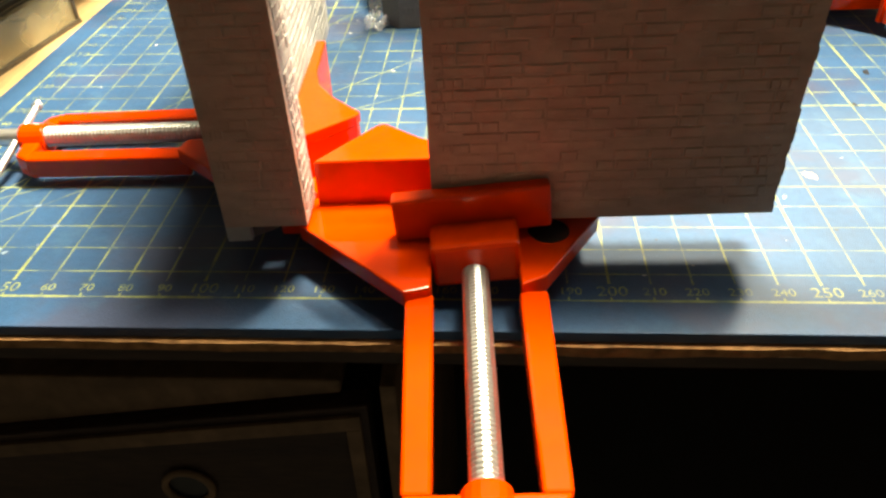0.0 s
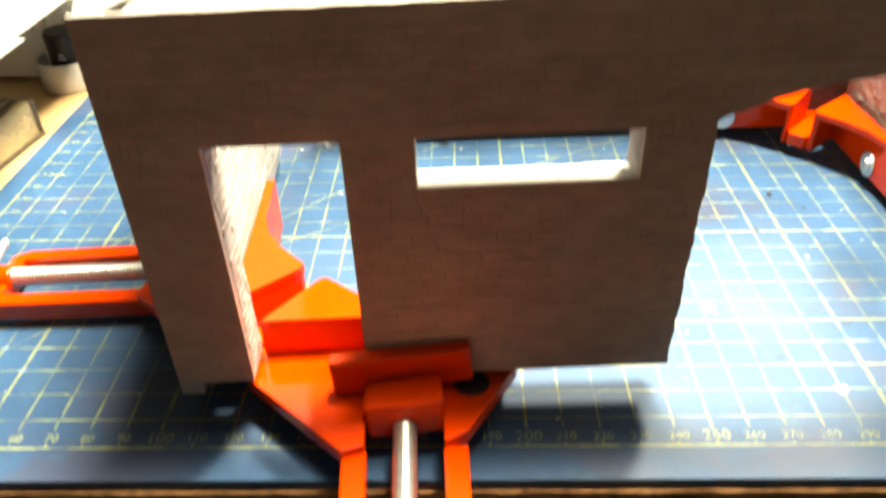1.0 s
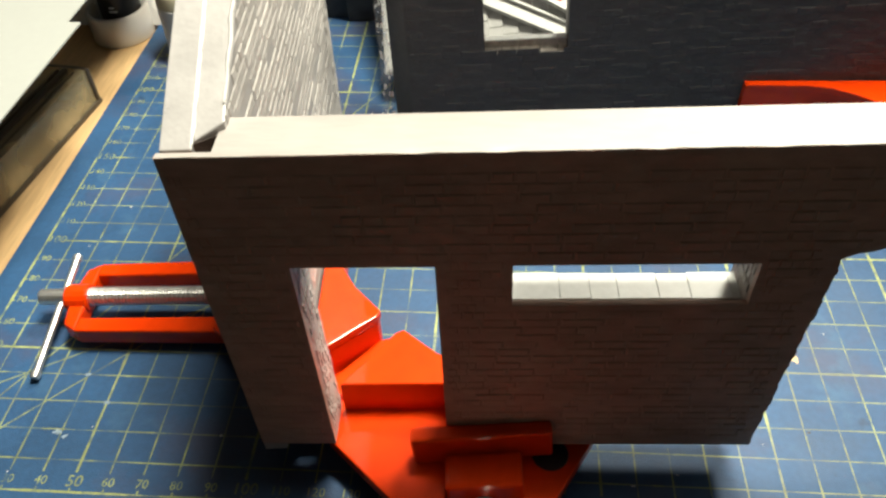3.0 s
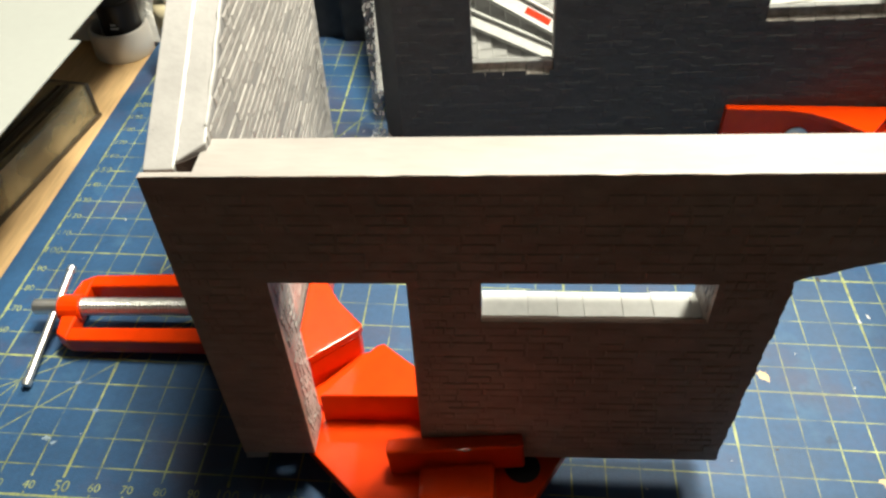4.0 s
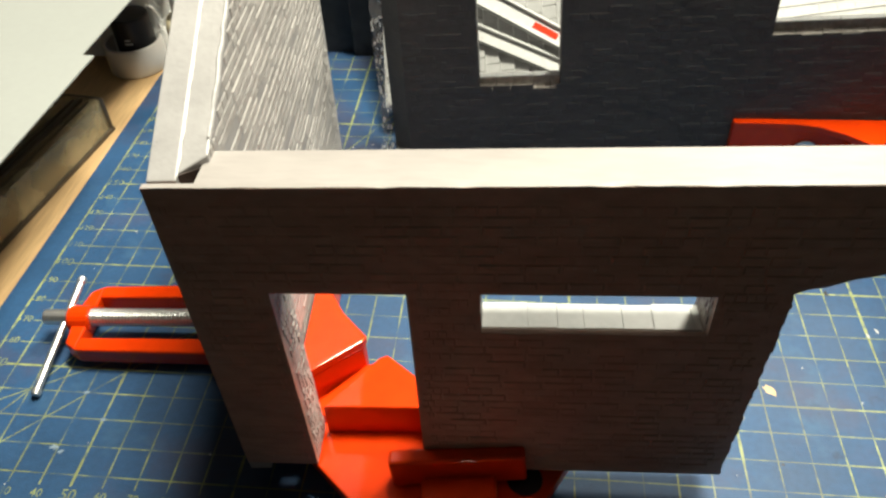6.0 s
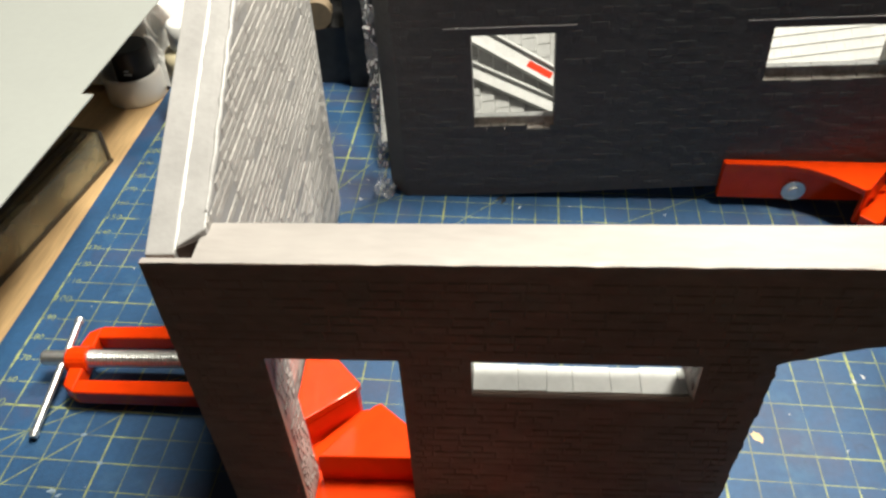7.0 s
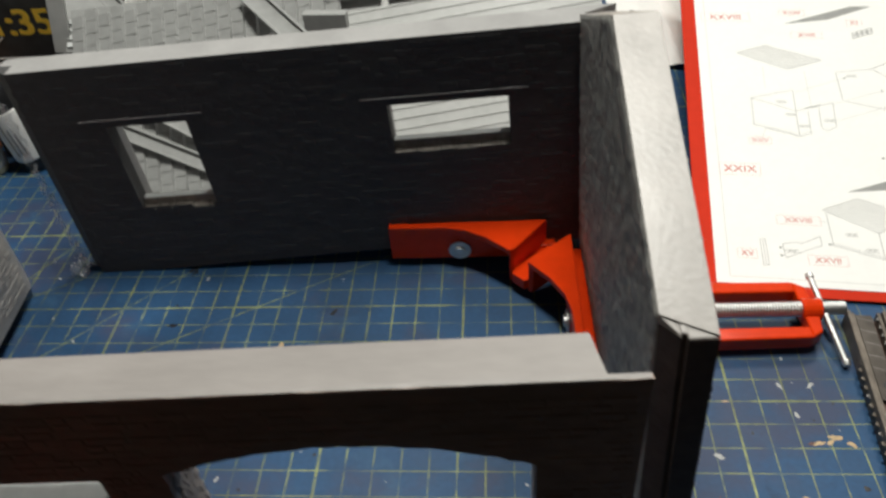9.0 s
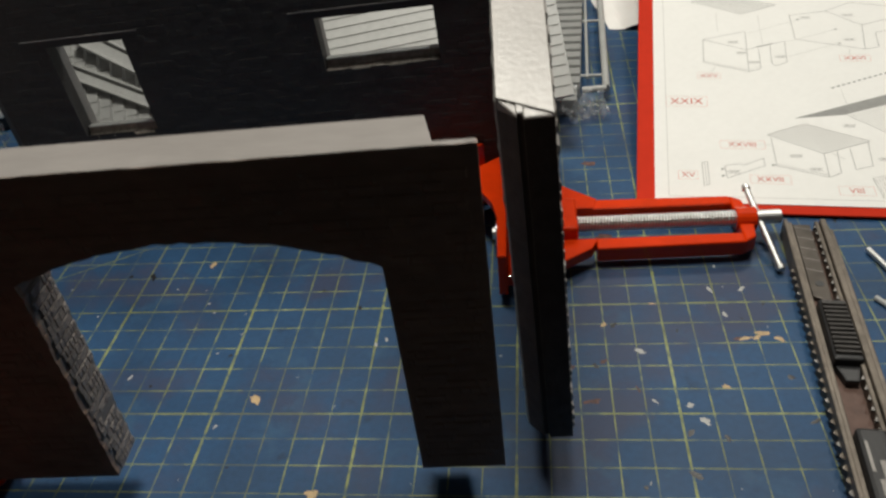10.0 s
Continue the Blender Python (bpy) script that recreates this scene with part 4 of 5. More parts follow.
    for p in ([(4.98, 18.23), (8.7, 19.87), (9.76, 19.88), (7.4, 18.68)], [(6.4, 6.01), (10.35, 7.69), (12.6, 8.3), (12.6, 7.9), (8.45, 6.28)]):
        ink.add([(x, y, z) for x, y in p], [tuple(reversed(range(len(p))))])
    poly(ink, [(2.37, 3.0), (2.59, 3.07), (2.63, 1.68), (2.41, 1.6)], 0.024)
    bar(ink, 2.48, 3.02, 2.52, 1.64, 0.02, z)
    poly(ink, [(3.29, 2.83), (3.91, 2.98), (4.04, 2.88), (4.88, 3.35), (4.91, 2.87), (3.35, 2.09)], 0.024)
    # a shutter cut off at the page's lower border
    poly(ink, [(8.95, 2.25), (9.6, 2.45), (9.75, 1.3), (9.15, 1.1)], 0.024)
    for k in range(5):
        bar(ink, 9.05 + 0.11 * k, 2.2 + 0.035 * k, 9.22 + 0.11 * k, 1.2 + 0.035 * k, 0.02, z)
    for r in range(2):
        for k in range(4):
            x, y = 8.4 + 0.27 * k, 17.06 + 0.12 * k + 0.25 * r
            poly(ink, [(x, y), (x + 0.23, y + 0.1), (x + 0.24, y + 0.3), (x + 0.02, y + 0.2)], 0.04)
    for k in range(10):
        bar(pale, 3.3 + 0.15 * k, 9.95 - 0.04 * k, 3.36 + 0.15 * k, 10.05 - 0.04 * k, 0.04, z)
    tagged(part("line_drawing", ink, M_ink, b, "grey printed outlines"), kind="stuff")
    part("hatching", pale, M_pale_ink, b, "pale grey printed hatching")
    single("booklet_rest", Geo().box(0, 0, 0, 14, 6, 3.2), M_cream, at(44.5, 36.5, 0, -6), "plain card box under the propped instruction sheet", "box", bevel=0.1)


booklet()


# ---- knife ----
def utility_knife():
    k = thing("utility_knife", at(43.8, 0.5, 0, -5.6), "worn grey metal knife with toothed rail and black ribbed slider", "knife")
    L = 13.4
    for x0, x1, h in ((0.0, 0.14, 0.78), (0.16, 0.34, 0.6), (1.12, 1.26, 0.7), (1.28, 1.5, 0.8), (1.56, 1.75, 0.55)):
        part("rail", Geo().box(x0, -6, 0, x1, L - (0.3 if x0 > 1.5 else 0), h), M_knife, k, bevel=0.035)
    part("channel", Geo().box(0.35, -6, 0.05, 1.11, L - 0.1, 0.3), M_brown, k, "brownish worn channel")
    blade = Geo().prism([(0.38, 9.3), (0.98, 8.95), (1.0, L), (0.38, L)], 0.31, 0.5)
    bl = part("blade", blade, M_blade, k, "dull steel snap-off blade", bevel=0.02)
    for i in range(5):
        y = 10.6 + i * 0.62
        part("score_line", bar(Geo(), 0.4, y + 0.16, 0.97, y, 0.03, 0.503), M_worn, bl)
    part("hole", Geo().lathe([(0.15, 0.0), (0.15, 0.012)], (0.72, 9.95, 0.502), 16), M_black, k)
    sl = part("slider", Geo().box(0.36, 6.0, 0.32, 1.24, 8.75, 0.86), M_black, k, "black ribbed plastic slider", bevel=0.08)
    for i in range(12):
        y = 6.2 + i * 0.2
        part("rib", Geo().loft([(0.42, y, 0.862), (1.18, y, 0.862), (1.18, y + 0.13, 0.862), (0.42, y + 0.13, 0.862)],
                               [(0.44, y + 0.03, 0.96), (1.16, y + 0.03, 0.96), (1.16, y + 0.1, 0.96), (0.44, y + 0.1, 0.96)]), M_rib, sl)
    part("slider_tail", Geo().prism([(0.42, 5.98), (1.16, 5.98), (1.0, 5.35), (0.62, 5.35)], 0.32, 0.6), M_black, k, bevel=0.04)
    grip = part("grip", Geo().box(0.36, -6, 0.31, 1.22, 3.4, 0.85), M_black, k, "black plastic grip with a pale worn mark", bevel=0.12)
    for i, (x0, x1) in enumerate(((0.5, 0.58), (0.76, 0.9), (0.62, 0.74))):
        part("print_bar", Geo().box(x0, 1.9 - 0.62 * i, 0.852, x1, 2.9 - 0.62 * i, 0.858), M_worn, grip)
    for i in range(40):
        y = -5 + i * 0.4
        part("tooth", Geo().prism([(-0.13, y), (0.0, y - 0.13), (0.0, y + 0.13)], 0.25, 0.5), M_knife if i % 4 else M_worn, k)
    for i in range(36):
        y = -1 + i * 0.4
        if not 5.8 < y < 8.9:
            part("notch", Geo().prism([(1.02, y), (1.115, y), (1.115, y + 0.2)], 0.55, 0.66), M_worn, k)
    # a thin steel rod and a bent strip lie past the knife
    single("steel_rod", Geo().rod((47.9, 12.6, 0.14), (48.6, 10.2, 0.14), 0.11, 12), M_steel, at(0, 0), "thin steel rod lying on the mat", "rod")
    g = Geo()
    for p, q in (((47.3, 10.0), (47.7, 9.4)), ((47.7, 9.4), (48.5, 9.2)), ((48.5, 9.2), (49.4, 9.4))):
        g.rod((*p, 0.1), (*q, 0.1), 0.1, 8)
    single("bent_strip", g, M_palegrey, at(0, 0), "pale bent plastic strip lying on the mat", "plastic strip")


utility_knife()


# ---- things on the left of the desk ----
def plastic_case():
    c = thing("plastic_case", at(-1.72, 19.45, -0.3, -7.7), "long clear plastic case with smoky edges on the desk", "case")
    L, W, H = 16, 3.6, 1.7
    part("side_wall", Geo().box(-0.12, -L, 0.12, 0, -0.12, H), M_smoke, c)
    part("side_wall", Geo().box(-W, -L, 0.12, -W + 0.12, -0.12, H), M_smoke, c)
    part("end_wall", Geo().box(-W, -0.12, 0.12, 0, 0, H), M_smoke, c)
    part("lid", Geo().box(-W, -L, H, 0.0, 0, H + 0.1), M_smoke, c)
    for a in ((-0.12, -L, 0.0, 0.1, 0.1, 0.2), (-W - 0.02, -0.16, 0, 0.03, 0.1, 0.2)):
        part("dark_edge", Geo().box(*a), M_smoke_dark, c, "dark bottom edge", bevel=0.03)
    part("dark_edge", Geo().box(-0.2, -0.16, 0.12, 0.06, 0.06, H + 0.12), M_smoke_dark, c, bevel=0.03)
    part("dark_edge", Geo().box(-W, -0.12, H + 0.1, 0.0, 0.03, H + 0.16), M_smoke_dark, c, bevel=0.02)
    for x0, x1, zz in ((-0.95, -0.68, 0.26), (-1.25, -1.1, 0.2), (-0.45, -0.38, 0.14)):
        part("lid_rim", Geo().box(x0, -L, H + 0.102, x1, -0.4, H + zz), M_smoke_dark, c, "dark sliding rim", bevel=0.04)


plastic_case()


def paint_pot():
    """White round cap with a black pot standing in it."""
    t = thing("paint_pot", at(-2.75, 25.6, -0.3), "black printed pot standing in a white round cap on the desk", "pot")
    part("cap", Geo().lathe([(1.46, 0), (1.53, 0.05), (1.55, 0.12), (1.53, 1.5), (1.49, 1.56), (1.36, 1.56), (1.33, 1.5), (1.33, 0.2), (0.02, 0.2)], n=64), M_whitecap, t, "glossy white plastic cap", smooth=True)
    part("body", Geo().lathe([(0.98, 0.21), (1.0, 0.3), (1.0, 2.9), (0.94, 3.0), (0.05, 3.0)], (0.22, 0.05, 0), n=48), M_black, t, "black plastic pot", smooth=False)
    for i in range(2):
        part("print_bar", Geo().box(0.1 + 0.05 * i, -0.975, 1.72 + 0.2 * i, 0.5 - 0.1 * i, -0.90, 1.8 + 0.2 * i), M_white, t)


M_whitecap = material("white_plastic", (0.62, 0.60, 0.57), 0.3, var=0.03, scale=100, coat=0.2)
paint_pot()


def white_card():
    """Large white card that lies on a carton and overhangs the desk's left side."""
    single("carton", Geo().box(-30, -2, 0, -9, 26, 5.75), M_cream, at(0, 6, -0.3), "plain cardboard carton on the desk", "carton", bevel=0.2)
    w = thing("white_card", at(0, 6, 5.46), "two large sheets of white card lying on a carton", "card")
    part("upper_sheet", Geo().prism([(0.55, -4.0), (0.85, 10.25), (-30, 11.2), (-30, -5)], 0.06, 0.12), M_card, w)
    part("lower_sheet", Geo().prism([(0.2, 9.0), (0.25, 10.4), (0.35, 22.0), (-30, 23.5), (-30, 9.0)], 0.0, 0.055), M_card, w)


white_card()


def jar(m, name, label, r, h, lid_mat, body_mat, label_mat):
    j = thing(name, m, label, "jar" if name != "paint_bottle" else "bottle")
    part("body", Geo().lathe([(r * 0.9, 0), (r, 0.12), (r, h * 0.62), (r * 0.92, h * 0.70), (r * 0.6, h * 0.74)]), body_mat, j, smooth=True)
    part("wrapper", Geo().lathe([(r + 0.015, h * 0.1), (r + 0.02, h * 0.11), (r + 0.02, h * 0.51), (r + 0.015, h * 0.52)]), label_mat, j, "printed paper label", smooth=True)
    cap = [(r * 0.62, h * 0.745), (r * 0.66, h * 0.75), (r * 0.62, h * 0.98), (r * 0.5, h), (0.05, h)]
    part("cap", Geo().lathe(cap), lid_mat, j, smooth=True)
    return j


pb = jar(at(6.05, 26.1, 0.1, 20) @ pose(0, 0, 0, 2, -6, 0), "paint_bottle", "black-shouldered paint bottle with white label and cap", 0.86, 7.3, M_white, M_black, M_paper)
for i in range(3):
    part("print_bar", Geo().box(-0.36 + 0.22 * i, -0.905, 1.2, -0.26 + 0.22 * i, -0.885, 3.2 - 0.3 * i), M_ink, pb)
jar(at(3.7, 25.6, 0), "paint_bottle", "cream plastic bottle with white cap", 0.8, 4.2, M_white, M_cream, M_white)
jar(at(1.9, 23.6, 0), "glue_jar", "white jar with a yellow base on the mat", 1.35, 5.2, M_white, M_cream, M_white)


def crumpled_film(name, label, m, nx, ny, sx, sy, amp, seed):
    """A crinkled sheet of clear film."""
    g = Geo()
    v = []
    for j in range(ny + 1):
        for i in range(nx + 1):
            x, y = sx * i / nx, sy * j / ny
            h = amp * abs(noise.noise(Vector((x * 1.3, y * 1.3, seed)))) + amp * 0.45 * abs(noise.noise(Vector((x * 3.1, y * 3.1, seed + 4)))) + amp * 0.2 * abs(noise.noise(Vector((x * 7, y * 7, seed + 6))))
            v.append((x + 0.15 * noise.noise(Vector((x * 3, y * 3, seed + 8))), y + 0.15 * noise.noise(Vector((x * 3, y * 3, seed + 12))), 0.03 + h))
    f = [(j * (nx + 1) + i, j * (nx + 1) + i + 1, (j + 1) * (nx + 1) + i + 1, (j + 1) * (nx + 1) + i) for j in range(ny) for i in range(nx)]
    g.add(v, f)
    t = thing(name, m, label, "plastic bag")
    film = part("film", g, M_film, t, "clear crinkled film")
    film.modifiers.new("thickness", "SOLIDIFY").thickness = 0.00006
    rng, crease = random.Random(int(seed * 10)), Geo()
    for q in f:                                       # white facets on some steep folds, painted glints
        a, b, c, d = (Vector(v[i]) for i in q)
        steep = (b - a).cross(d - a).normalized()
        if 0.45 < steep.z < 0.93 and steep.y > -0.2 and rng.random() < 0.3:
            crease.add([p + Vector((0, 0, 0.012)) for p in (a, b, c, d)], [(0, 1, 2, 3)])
    tagged(part("crease", crease, M_glint, t, "white facets painted as glints on the folds"), kind="stuff")
    return t


def lump(name, label, category, m, mat, sx, sy, h, seed, nx=30, ny=24, sharp=2.2):
    """A crumpled heap: a creased mound that reaches the ground all round."""
    v = []
    for j in range(ny + 1):
        for i in range(nx + 1):
            x, y = 2 * i / nx - 1, 2 * j / ny - 1
            dome = max(0.0, 1 - x * x) ** 0.5 * max(0.0, 1 - y * y) ** 0.5
            crease = abs(noise.noise(Vector((x * sharp, y * sharp, seed)))) * 0.7 + abs(noise.noise(Vector((x * sharp * 3, y * sharp * 3, seed + 5)))) * 0.35
            wx, wy = noise.noise(Vector((x * 2, y * 2, seed + 9))), noise.noise(Vector((x * 2, y * 2, seed + 13)))
            v.append(((x + 0.12 * wx) * sx / 2, (y + 0.12 * wy) * sy / 2, h * dome * (0.55 + crease) if dome else 0.0))
    f = [(j * (nx + 1) + i, j * (nx + 1) + i + 1, (j + 1) * (nx + 1) + i + 1, (j + 1) * (nx + 1) + i) for j in range(ny) for i in range(nx)]
    return single(name, Geo().add(v, f), mat, m, label, category)


lump("crumpled_tissue", "crumpled white paper tissue behind the model", "tissue", at(-5.0, 29.5, 0), M_paper, 10.5, 7.0, 6.6, 3.0, nx=70, ny=56)
single("cardboard_box", Geo().box(-11, 0, 0, 11, 10, 8.5), M_browncard, at(-9.5, 34.5, 0, 5), "brown cardboard box behind the clutter", "box", bevel=0.15)
crumpled_film("plastic_bag", "crinkled clear plastic bag leaning on a cardboard box", at(-2.2, 33.5, 2.5, 0) @ pose(0, 0, 0, 80, 0, 0), 26, 30, 4.2, 5.5, 1.1, 11.0)
single("orange_carton", Geo().box(-1.0, -0.6, 0, 1.0, 1.0, 3.4), M_orange, at(2.0, 27.8, 0, 12), "small orange card box on the mat", "carton", bevel=0.06)
tube = thing("paint_tube", at(1.6, 30.6, 0.2, 0) @ pose(0, 0, 0, 0, 8, 0), "red tube standing among the clutter", "tube")
part("body", Geo().lathe([(0.42, 0), (0.42, 6.5), (0.2, 7.0)]), M_redcover, tube, smooth=True)
part("cap", Geo().lathe([(0.26, 7.0), (0.26, 8.0), (0.2, 8.1)]), M_black, tube, smooth=True)
jar(at(2.3, 29.9, 0), "glue_bottle", "small white bottle beside the black kit box", 0.75, 5.9, M_white, M_white, M_white)


# ---- kit box and grey parts behind the model ----
def kit_box():
    b = thing("kit_box", at(-8, 30.0, 0, 0), "black kit box with yellow scale print, standing on the mat", "box")
    part("carton", Geo().box(11.0, 0, 0, 16.25, 11, 11.0), M_boxblack, b, "scuffed black printed card", bevel=0.08)
    part("side_panel", Geo().box(16.252, 0.1, 0.05, 16.29, 10.9, 10.9), M_boxblack, b, "scuffed black card side")
    for dx in (-0.07, 0.0, 0.07):
        for dz in (-0.035, 0.035):
            g = text_geo("1:35", 2.05, 0, 0, 0, squeeze=1.08)
            g2 = Geo()
            g2.add([(14.0 + x + dx, -0.01 - 0.001 * (dx * 50 + dz * 100), 6.45 + y + dz) for x, y, _ in g.v], g.f)
            part("scale_print", g2, M_yellow, b, "bold yellow lettering")
    part("worn_edge", Geo().box(11.0, -0.03, 4.42, 16.2, 0.0, 4.5), M_white, b, "whitened worn edge")
    part("scuff", bar_up(Geo(), 11.2, 4.55, 12.7, 5.75, 0.10), M_white, b, "pale scratch")


kit_box()
single("black_carton", Geo().box(3.9, 26.8, 0, 9.9, 29.9, 3.3), M_boxblack, at(0, 0, 0), "low scuffed black carton in front of the kit box", "box", bevel=0.08)


def tape_roll():
    """A worn roll of masking tape that stands on the low black carton."""
    m = at(7.55, 27.3, 4.06, 8) @ pose(0, 0, 0, 90, 0, 0)
    r = thing("tape_roll", m, "cream roll of masking tape on a low black carton", "tape")
    part("tape", Geo().lathe([(0.5, 0.0), (0.74, 0.0), (0.75, 0.03), (0.75, 0.87), (0.74, 0.9), (0.5, 0.9)]), M_masking, r, "wound cream paper tape", smooth=False)
    part("core", Geo().lathe([(0.42, 0.02), (0.495, 0.01), (0.495, 0.89), (0.42, 0.88)]), M_browncard, r, "brown card core")


tape_roll()


def grey_parts():
    # roof panel with tiles, leaning up away from the model
    rp = thing("roof_panel", at(11.8, 20.1, 2.0) @ pose(0, 0, 0, 43, 0, 0) @ pose(0, 0, 0, 0, 0, 5), "grey plastic kit panel with rows of roof tiles", "kit part", "grey kit parts")
    part("plate", Geo().box(0, -1.0, 0, 13.2, 9.4, 0.16), M_grey, rp, bevel=0.03)
    rng = random.Random(8)
    me = None
    for i in range(20):
        for j in range(-2, 15):
            u, v = 0.05 + i * 0.655, 0.03 + j * 0.62 + (0.0 if i % 2 else 0.3)
            if v + 0.6 > 9.4 or v < -1.0:
                continue
            if me is None:
                me = make_mesh("roof_tile", Geo().loft([(0, 0, 0), (0.66, 0, 0), (0.66, 0.6, 0), (0, 0.6, 0)], [(0.0, 0.0, 0.02), (0.6, 0.0, 0.17), (0.6, 0.595, 0.16), (0.0, 0.595, 0.015)]), M_grey)
            ob = new("roof_tile", me)
            ob.parent = rp
            ob.matrix_basis = Matrix.Translation((u * CM, v * CM, 0.161 * CM)) @ Matrix.Rotation(rng.uniform(-0.03, 0.03), 4, "Z") @ Matrix.Rotation(rng.uniform(-0.02, 0.02), 4, "X")
    # weatherboard panel
    wp = thing("plank_panel", at(25.0, 20.2, 2.15) @ pose(0, 0, 0, 40, 0, 0) @ pose(0, 0, 0, 0, 0, 8.5), "grey plastic kit panel with weatherboards", "kit part", "grey kit parts")
    part("plate", Geo().box(0, -1.0, 0, 12.6, 9.6, 0.16), M_palegrey, wp, bevel=0.03)
    for j in range(-2, 19):
        y = 0.03 + j * 0.5
        part("plank", Geo().loft([(0.03, y, 0.161), (12.5, y, 0.161), (12.5, y + 0.495, 0.161), (0.03, y + 0.495, 0.161)],
                                 [(0.03, y, 0.2), (12.5, y, 0.2), (12.5, y + 0.495, 0.2), (0.03, y + 0.495, 0.2)]).box(0.03, y - 0.03, 0.19, 12.5, y + 0.05, 0.24), M_palegrey, wp)
        for i in range(16):
            x = 0.5 + i * 0.76 + (0.38 if j % 2 else 0)
            part("peg", Geo().loft([(x, y - 0.004, 0.2), (x + 0.03, y - 0.004, 0.2), (x + 0.03, y + 0.45, 0.2), (x, y + 0.45, 0.2)],
                                   [(x, y - 0.004, 0.222), (x + 0.035, y - 0.004, 0.222), (x + 0.035, y + 0.45, 0.215), (x, y + 0.45, 0.215)]), M_palegrey, wp)
    # louvred frames on a sprue, above the boards
    lf = thing("louvre_sprue", at(23.4, 26.6, 8.4) @ pose(0, 0, 0, 12, 0, 4), "grey plastic sprue with louvred shutters", "kit part", "grey kit parts")
    part("runner", Geo().rod((-0.3, 2.8, 0.15), (12, 2.8, 0.15), 0.14, 10), M_grey, lf)
    for i in range(4):
        x = 0.1 + 3.0 * i
        sh = part("shutter", Geo().box(x, 0.1, 0.05, x + 2.7, 2.5, 0.16), M_sill, lf, bevel=0.03)
        for k in range(5):
            part("slat", Geo().box(x + 0.15, 0.3 + 0.42 * k, 0.161, x + 2.55, 0.6 + 0.42 * k, 0.26), M_sill, sh, bevel=0.03)
    # long flat strips across the roof panel
    def strip(x0, y0, z0, x1, y1, z1, wd, name, lab, mat=M_grey):
        a, b = Vector((x0, y0, z0)), Vector((x1, y1, z1))
        length = (b - a).length
        d = (b - a).normalized()
        side = d.cross(Vector((0, -0.6, 0.8))).normalized()
        up = side.cross(d)
        m = Matrix.Translation(a * CM) @ Matrix((d, -side, up)).transposed().to_4x4()
        s = thing(name, m, lab, "kit part", "grey kit parts")
        part("web", Geo().box(0, 0, 0, length, wd, 0.12), mat, s, bevel=0.02)
        for yy in (0, wd - 0.12):
            part("flange", Geo().box(0, yy, 0.122, length, yy + 0.12, 0.3), mat, s, bevel=0.02)
        return s
    s = strip(13.6, 23.2, 5.65, 21.6, 20.0, 2.85, 0.9, "channel_strip", "grey plastic channel strip with a red mark")
    part("red_mark", Geo().box(5.2, 0.3, 0.122, 6.4, 0.6, 0.14), M_redcover, s)
    strip(13.2, 22.2, 4.35, 21.6, 19.6, 2.05, 0.75, "channel_strip", "grey plastic channel strip")
    strip(19.5, 26.6, 8.75, 23.2, 22.6, 7.6, 1.0, "channel_strip", "grey plastic channel strip lying across a roof panel")
    single("grey_block", Geo().box(0, 0, 0, 2.0, 0.5, 0.8), M_grey, at(22.8, 24.9, 7.9, -4), "small grey plastic kit block", "kit part", bevel=0.04)
    # stack that carries the parts
    single("parts_tray", Geo().box(9.0, 26.4, 0, 36.3, 44, 6.1), M_boxblack, at(0, 0, 0), "shallow box that carries the grey kit parts", "tray", bevel=0.1)
    single("paper_sheet", Geo().add([(14, 28.6, 9.2), (27, 27.6, 9.3), (28, 36, 10.6), (13, 37, 10.4), (14, 28.6, 9.24), (27, 27.6, 9.34), (28, 36, 10.64), (13, 37, 10.44)],
           [(0, 3, 2, 1), (4, 5, 6, 7), (0, 1, 5, 4), (1, 2, 6, 5), (2, 3, 7, 6), (3, 0, 4, 7)]), M_paper, at(0, 0, 0), "loose white sheet of paper on the kit parts", "paper")
    strip(10.6, 29.2, 9.0, 13.6, 26.9, 7.2, 0.8, "channel_strip", "grey plastic channel strip on the kit parts")
    sm = thing("small_shutter", at(9.8, 27.0, 6.15) @ pose(0, 0, 0, 35, 0, 3), "small grey louvred kit shutter", "kit part", "grey kit parts")
    part("plate", Geo().box(0, 0, 0, 1.7, 1.9, 0.14), M_grey, sm, bevel=0.03)
    for k in range(4):
        part("slat", Geo().box(0.12, 0.2 + 0.42 * k, 0.141, 1.58, 0.46 + 0.42 * k, 0.3), M_sill, sm, bevel=0.03)
    single("kit_strip", Geo().box(0, 0, 0, 0.9, 0.2, 4.4), M_boxgrey, at(9.05, 27.2, 6.12) @ pose(0, 0, 0, -14, 6, 0), "pale grey plastic strip leaning on the kit box", "kit part", bevel=0.03)
    single("plain_kit_part", Geo().box(0, 0, 0, 2.6, 3.2, 0.2), M_grey, at(8.8, 29.0, 6.5) @ pose(0, 0, 0, 30, 0, 6), "plain grey plastic kit panel", "kit part", bevel=0.04)
    lump("paper_wrap", "crumpled white wrapping paper on the kit parts", "paper", at(14.6, 30.4, 6.1), M_paper, 5.2, 3.6, 3.4, 21.0)
    lump("paper_wrap", "crumpled white wrapping paper on the kit parts", "paper", at(21.2, 30.6, 6.1), M_paper, 5.6, 3.8, 3.9, 27.0)
    # ladder sprue on the right, in a clear bag
    ls = thing("ladder_sprue", at(36.0, 23.4, 0.3, -4), "grey plastic sprue with a stair of slats", "kit part", "grey kit parts")
    part("runner", Geo().rod((3.3, 2.1, 0.5), (3.0, 17, 0.5), 0.19, 12), M_palegrey, ls, "pale outer runner")
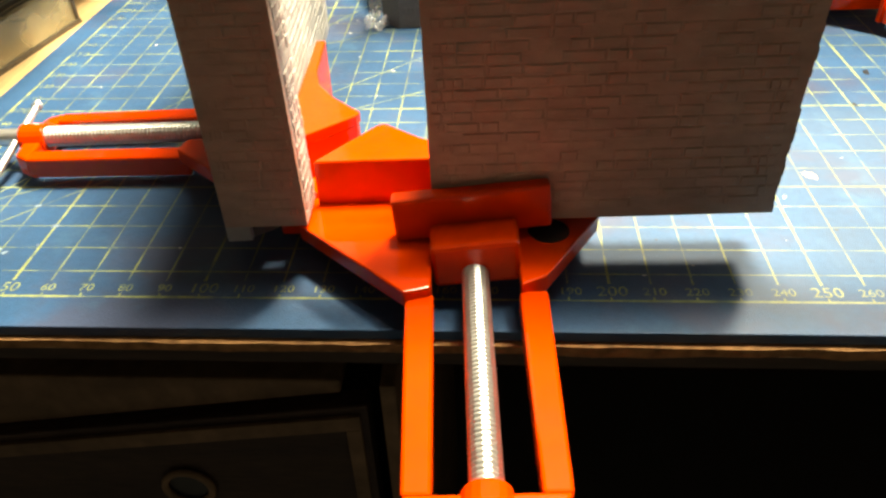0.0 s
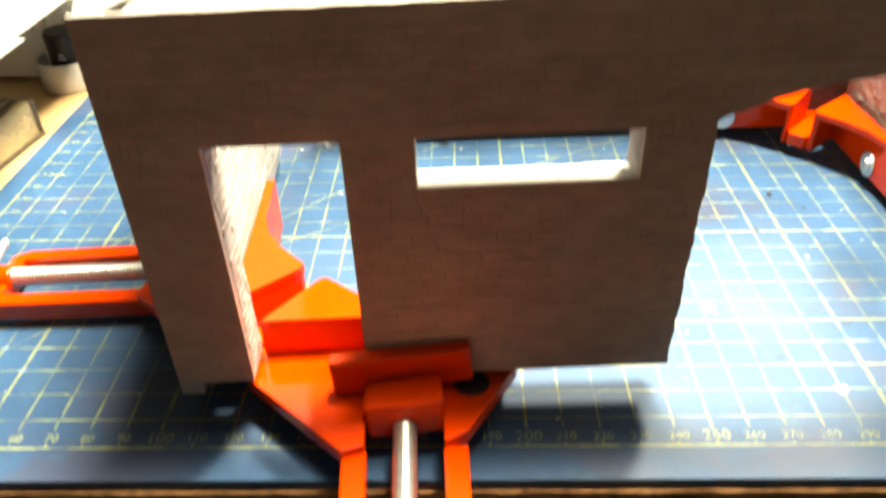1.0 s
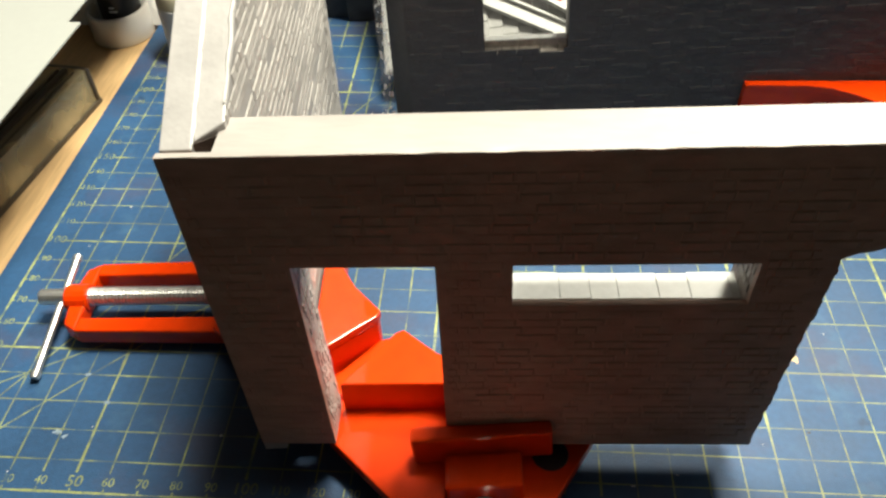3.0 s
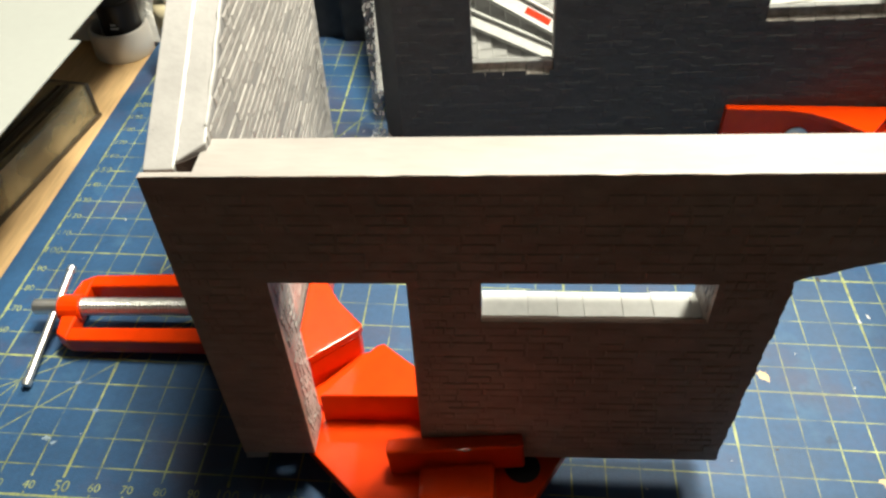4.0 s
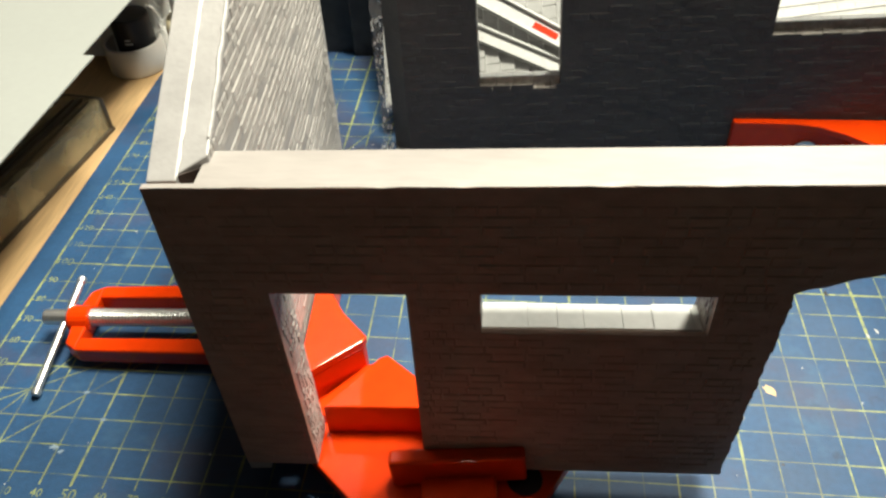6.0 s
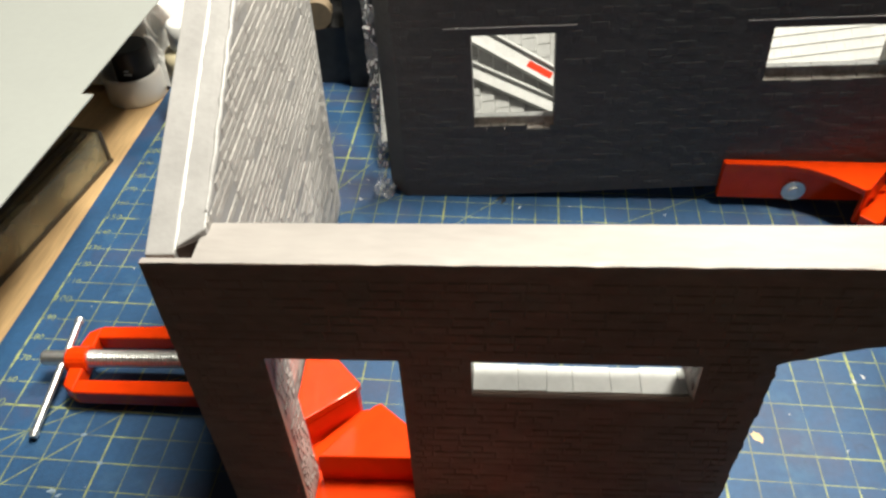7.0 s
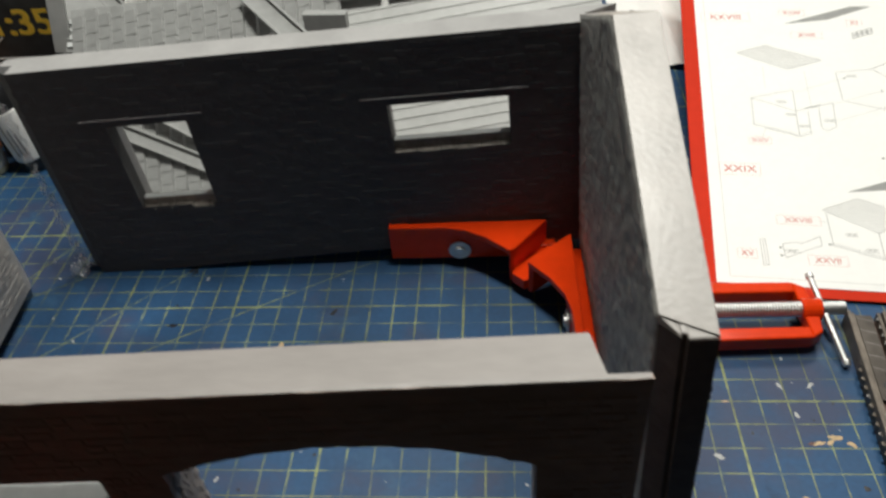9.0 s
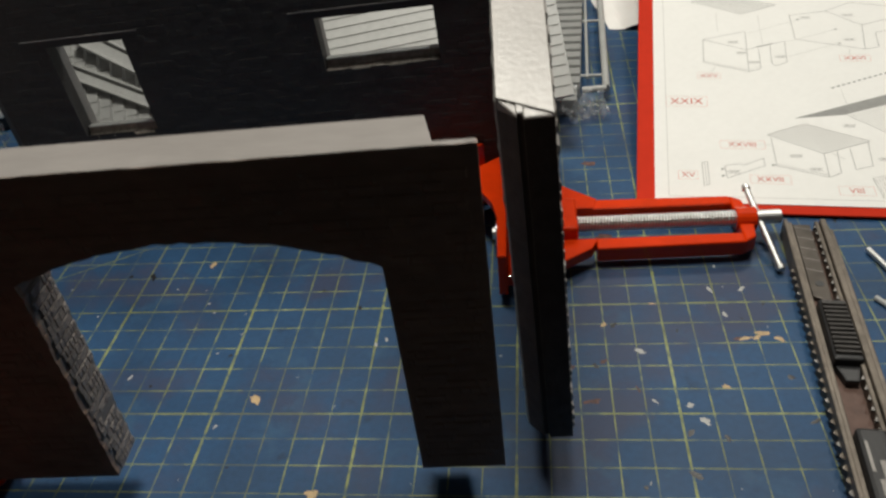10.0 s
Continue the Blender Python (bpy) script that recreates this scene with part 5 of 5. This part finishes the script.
    part("runner", Geo().rod((2.1, 2.0, 0.45), (3.3, 2.1, 0.5), 0.17, 12), M_palegrey, ls, "pale cross runner")
    part("runner", Geo().rod((2.35, 3.4, 0.45), (2.1, 17, 0.45), 0.08, 10), M_palegrey, ls, "thin inner runner")
    part("runner", Geo().rod((0, 2.4, 0.4), (0, 17, 0.4), 0.12, 10), M_grey, ls)
    part("end_block", Geo().box(0.3, 0.5, 0.0, 1.85, 2.1, 0.7), M_grey, ls, "plain grey end block", bevel=0.05)
    part("stair_plate", Geo().box(0.1, 2.35, 0.0, 2.0, 16.9, 0.5), M_grey, ls, bevel=0.04)
    for k in range(14):
        y = 2.4 + k * 1.02
        part("slat", Geo().loft([(0.12, y, 0.502), (1.98, y, 0.502), (1.98, y + 0.98, 0.502), (0.12, y + 0.98, 0.502)],
                                [(0.14, y + 0.03, 0.68), (1.96, y + 0.03, 0.68), (1.96, y + 0.95, 0.56), (0.14, y + 0.95, 0.56)]), M_grey, ls)
    for k in (0, 2, 3):
        part("gate", Geo().rod((2.0, 3.6 + 3.6 * k, 0.45), (3.2, 3.6 + 3.6 * k, 0.48), 0.09, 8), M_palegrey, ls)


grey_parts()


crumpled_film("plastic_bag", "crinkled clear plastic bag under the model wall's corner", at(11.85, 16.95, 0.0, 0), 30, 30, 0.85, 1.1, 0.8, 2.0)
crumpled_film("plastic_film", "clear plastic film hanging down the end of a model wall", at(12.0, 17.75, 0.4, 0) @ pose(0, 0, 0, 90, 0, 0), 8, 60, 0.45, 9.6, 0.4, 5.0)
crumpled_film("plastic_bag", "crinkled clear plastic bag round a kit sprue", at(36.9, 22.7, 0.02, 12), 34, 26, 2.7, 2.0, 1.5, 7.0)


def loose_sheet():
    """A creased sheet of white paper that lies half under the booklet."""
    n, v = 24, []
    for j in range(n + 1):
        for i in range(n + 1):
            a, b = i / n, j / n
            x = 38.9 + 8.2 * a - 1.2 * b + 1.5 * (1 - a) * (1 - b)
            y = 34.4 - 1.9 * a + 17.0 * b
            fold = 0.5 * max(0.0, 1 - abs(a - 0.28 - 0.3 * b) * 6)
            v.append((x, y, 0.03 + fold + 0.12 * abs(noise.noise(Vector((a * 3, b * 5, 4.0))))))
    f = [(j * (n + 1) + i, j * (n + 1) + i + 1, (j + 1) * (n + 1) + i + 1, (j + 1) * (n + 1) + i) for j in range(n) for i in range(n)]
    ob = single("paper_sheet", Geo().add(v, f), M_paper, at(0, 0), "creased white sheet of paper beside the instruction sheet", "paper")
    ob.modifiers.new("thickness", "SOLIDIFY").thickness = 0.0001


loose_sheet()


def specks():
    """Dried paint and glue spots on the mat."""
    rng = random.Random(9)

    def blob(g, x, y, r, stretch=1.0, turn=0.0, h=0.02):
        n = 14
        ring = []
        for i in range(n):
            a = 2 * math.pi * i / n
            rr = r * rng.uniform(0.5, 1.15)
            px, py = rr * math.cos(a) * stretch, rr * math.sin(a)
            ring.append((x + px * math.cos(turn) - py * math.sin(turn), y + px * math.sin(turn) + py * math.cos(turn), 0.002))
        g.add([*ring, (x, y, h)], [(i, (i + 1) % n, n) for i in range(n)])

    white, tan, dark, red, faint = Geo(), Geo(), Geo(), Geo(), Geo()
    for x, y, r, s, t in ((5.0, 3.0, 0.10, 1.3, 0.2), (4.0, 4.0, 0.09, 1.2, 0.5), (3.9, 1.9, 0.12, 1.4, 0), (4.15, 1.75, 0.08, 1.4, 0.9)):
        blob(faint, x, y, r, s, t, 0.006)
    for x, y, r, s, t in ((8.9, 2.0, 0.05, 1, 0), (40.68, 4.73, 0.13, 1.6, -0.9), (40.34, 5.32, 0.12, 1.2, 0.4), (39.1, 7.66, 0.11, 2.2, -0.5), (41.9, 10.7, 0.07, 3.2, -1.3), (43.0, 10.7, 0.08, 3, 0.7), (42.16, 9.38, 0.09, 1.8, -1.2), (39.3, 5.5, 0.05, 3, -0.8)):
        blob(white, x, y, r, s, t)
    for _ in range(130):
        blob(white, rng.uniform(0, 48), rng.uniform(0, 24), rng.choice((0.02, 0.025, 0.03, 0.05)), rng.choice((1, 1, 2.4)), rng.uniform(0, 3))
    for x, y, r, s, t in ((26.3, 5.6, 0.16, 1.6, -0.8), (29.0, 2.0, 0.17, 1.4, 0.3), (42.6, 8.2, 0.09, 3.6, 0.15), (43.2, 8.45, 0.12, 2.0, 0), (43.0, 8.25, 0.1, 2.4, 0.5), (43.7, 8.15, 0.1, 2.2, -0.6), (41.56, 6.07, 0.12, 1.3, 0), (39.8, 10.0, 0.05, 3, 0), (38.0, 8.96, 0.1, 1.4, 0.6), (33.0, 17.0, 0.2, 1, 0), (22.5, 12.8, 0.15, 1.5, 1)):
        blob(tan, x, y, r, s, t, 0.008)
    for _ in range(50):
        blob(dark, rng.uniform(16, 48), rng.uniform(0, 24), rng.choice((0.05, 0.08, 0.12)), rng.choice((1, 2, 2.5)), rng.uniform(0, 3), 0.006)
    for x, y, r, s, t in ((42.35, 8.2, 0.1, 2.0, 0.2), (37.85, 7.2, 0.12, 1.6, 0.5), (37.4, 5.5, 0.12, 2.6, 0.2), (36.8, 6.95, 0.09, 1.4, 1.2), (38.85, 5.97, 0.05, 4.0, -1.1), (38.4, 14.0, 0.2, 2.2, 0.1), (38.2, 19.5, 0.22, 1.6, 0)):
        blob(red, x, y, r, s, t, 0.005)
    single("glue_smears", faint, M_smear, at(0, 0), "faint dried glue smears on the mat", "paint spots", kind="stuff")
    single("rust_smudges", red, M_smudge, at(0, 0), "thin rust-brown smudges on the mat", "paint spots", kind="stuff")
    single("paint_spots", white, M_palegrey, at(0, 0), "small dried white paint and glue spots on the mat", "paint spots", kind="stuff")
    single("paint_stains", tan, M_tan, at(0, 0), "dried tan paint stains on the mat", "paint spots", kind="stuff")
    single("dark_stains", dark, M_black, at(0, 0), "dark stains and nicks on the mat", "paint spots", kind="stuff")


specks()
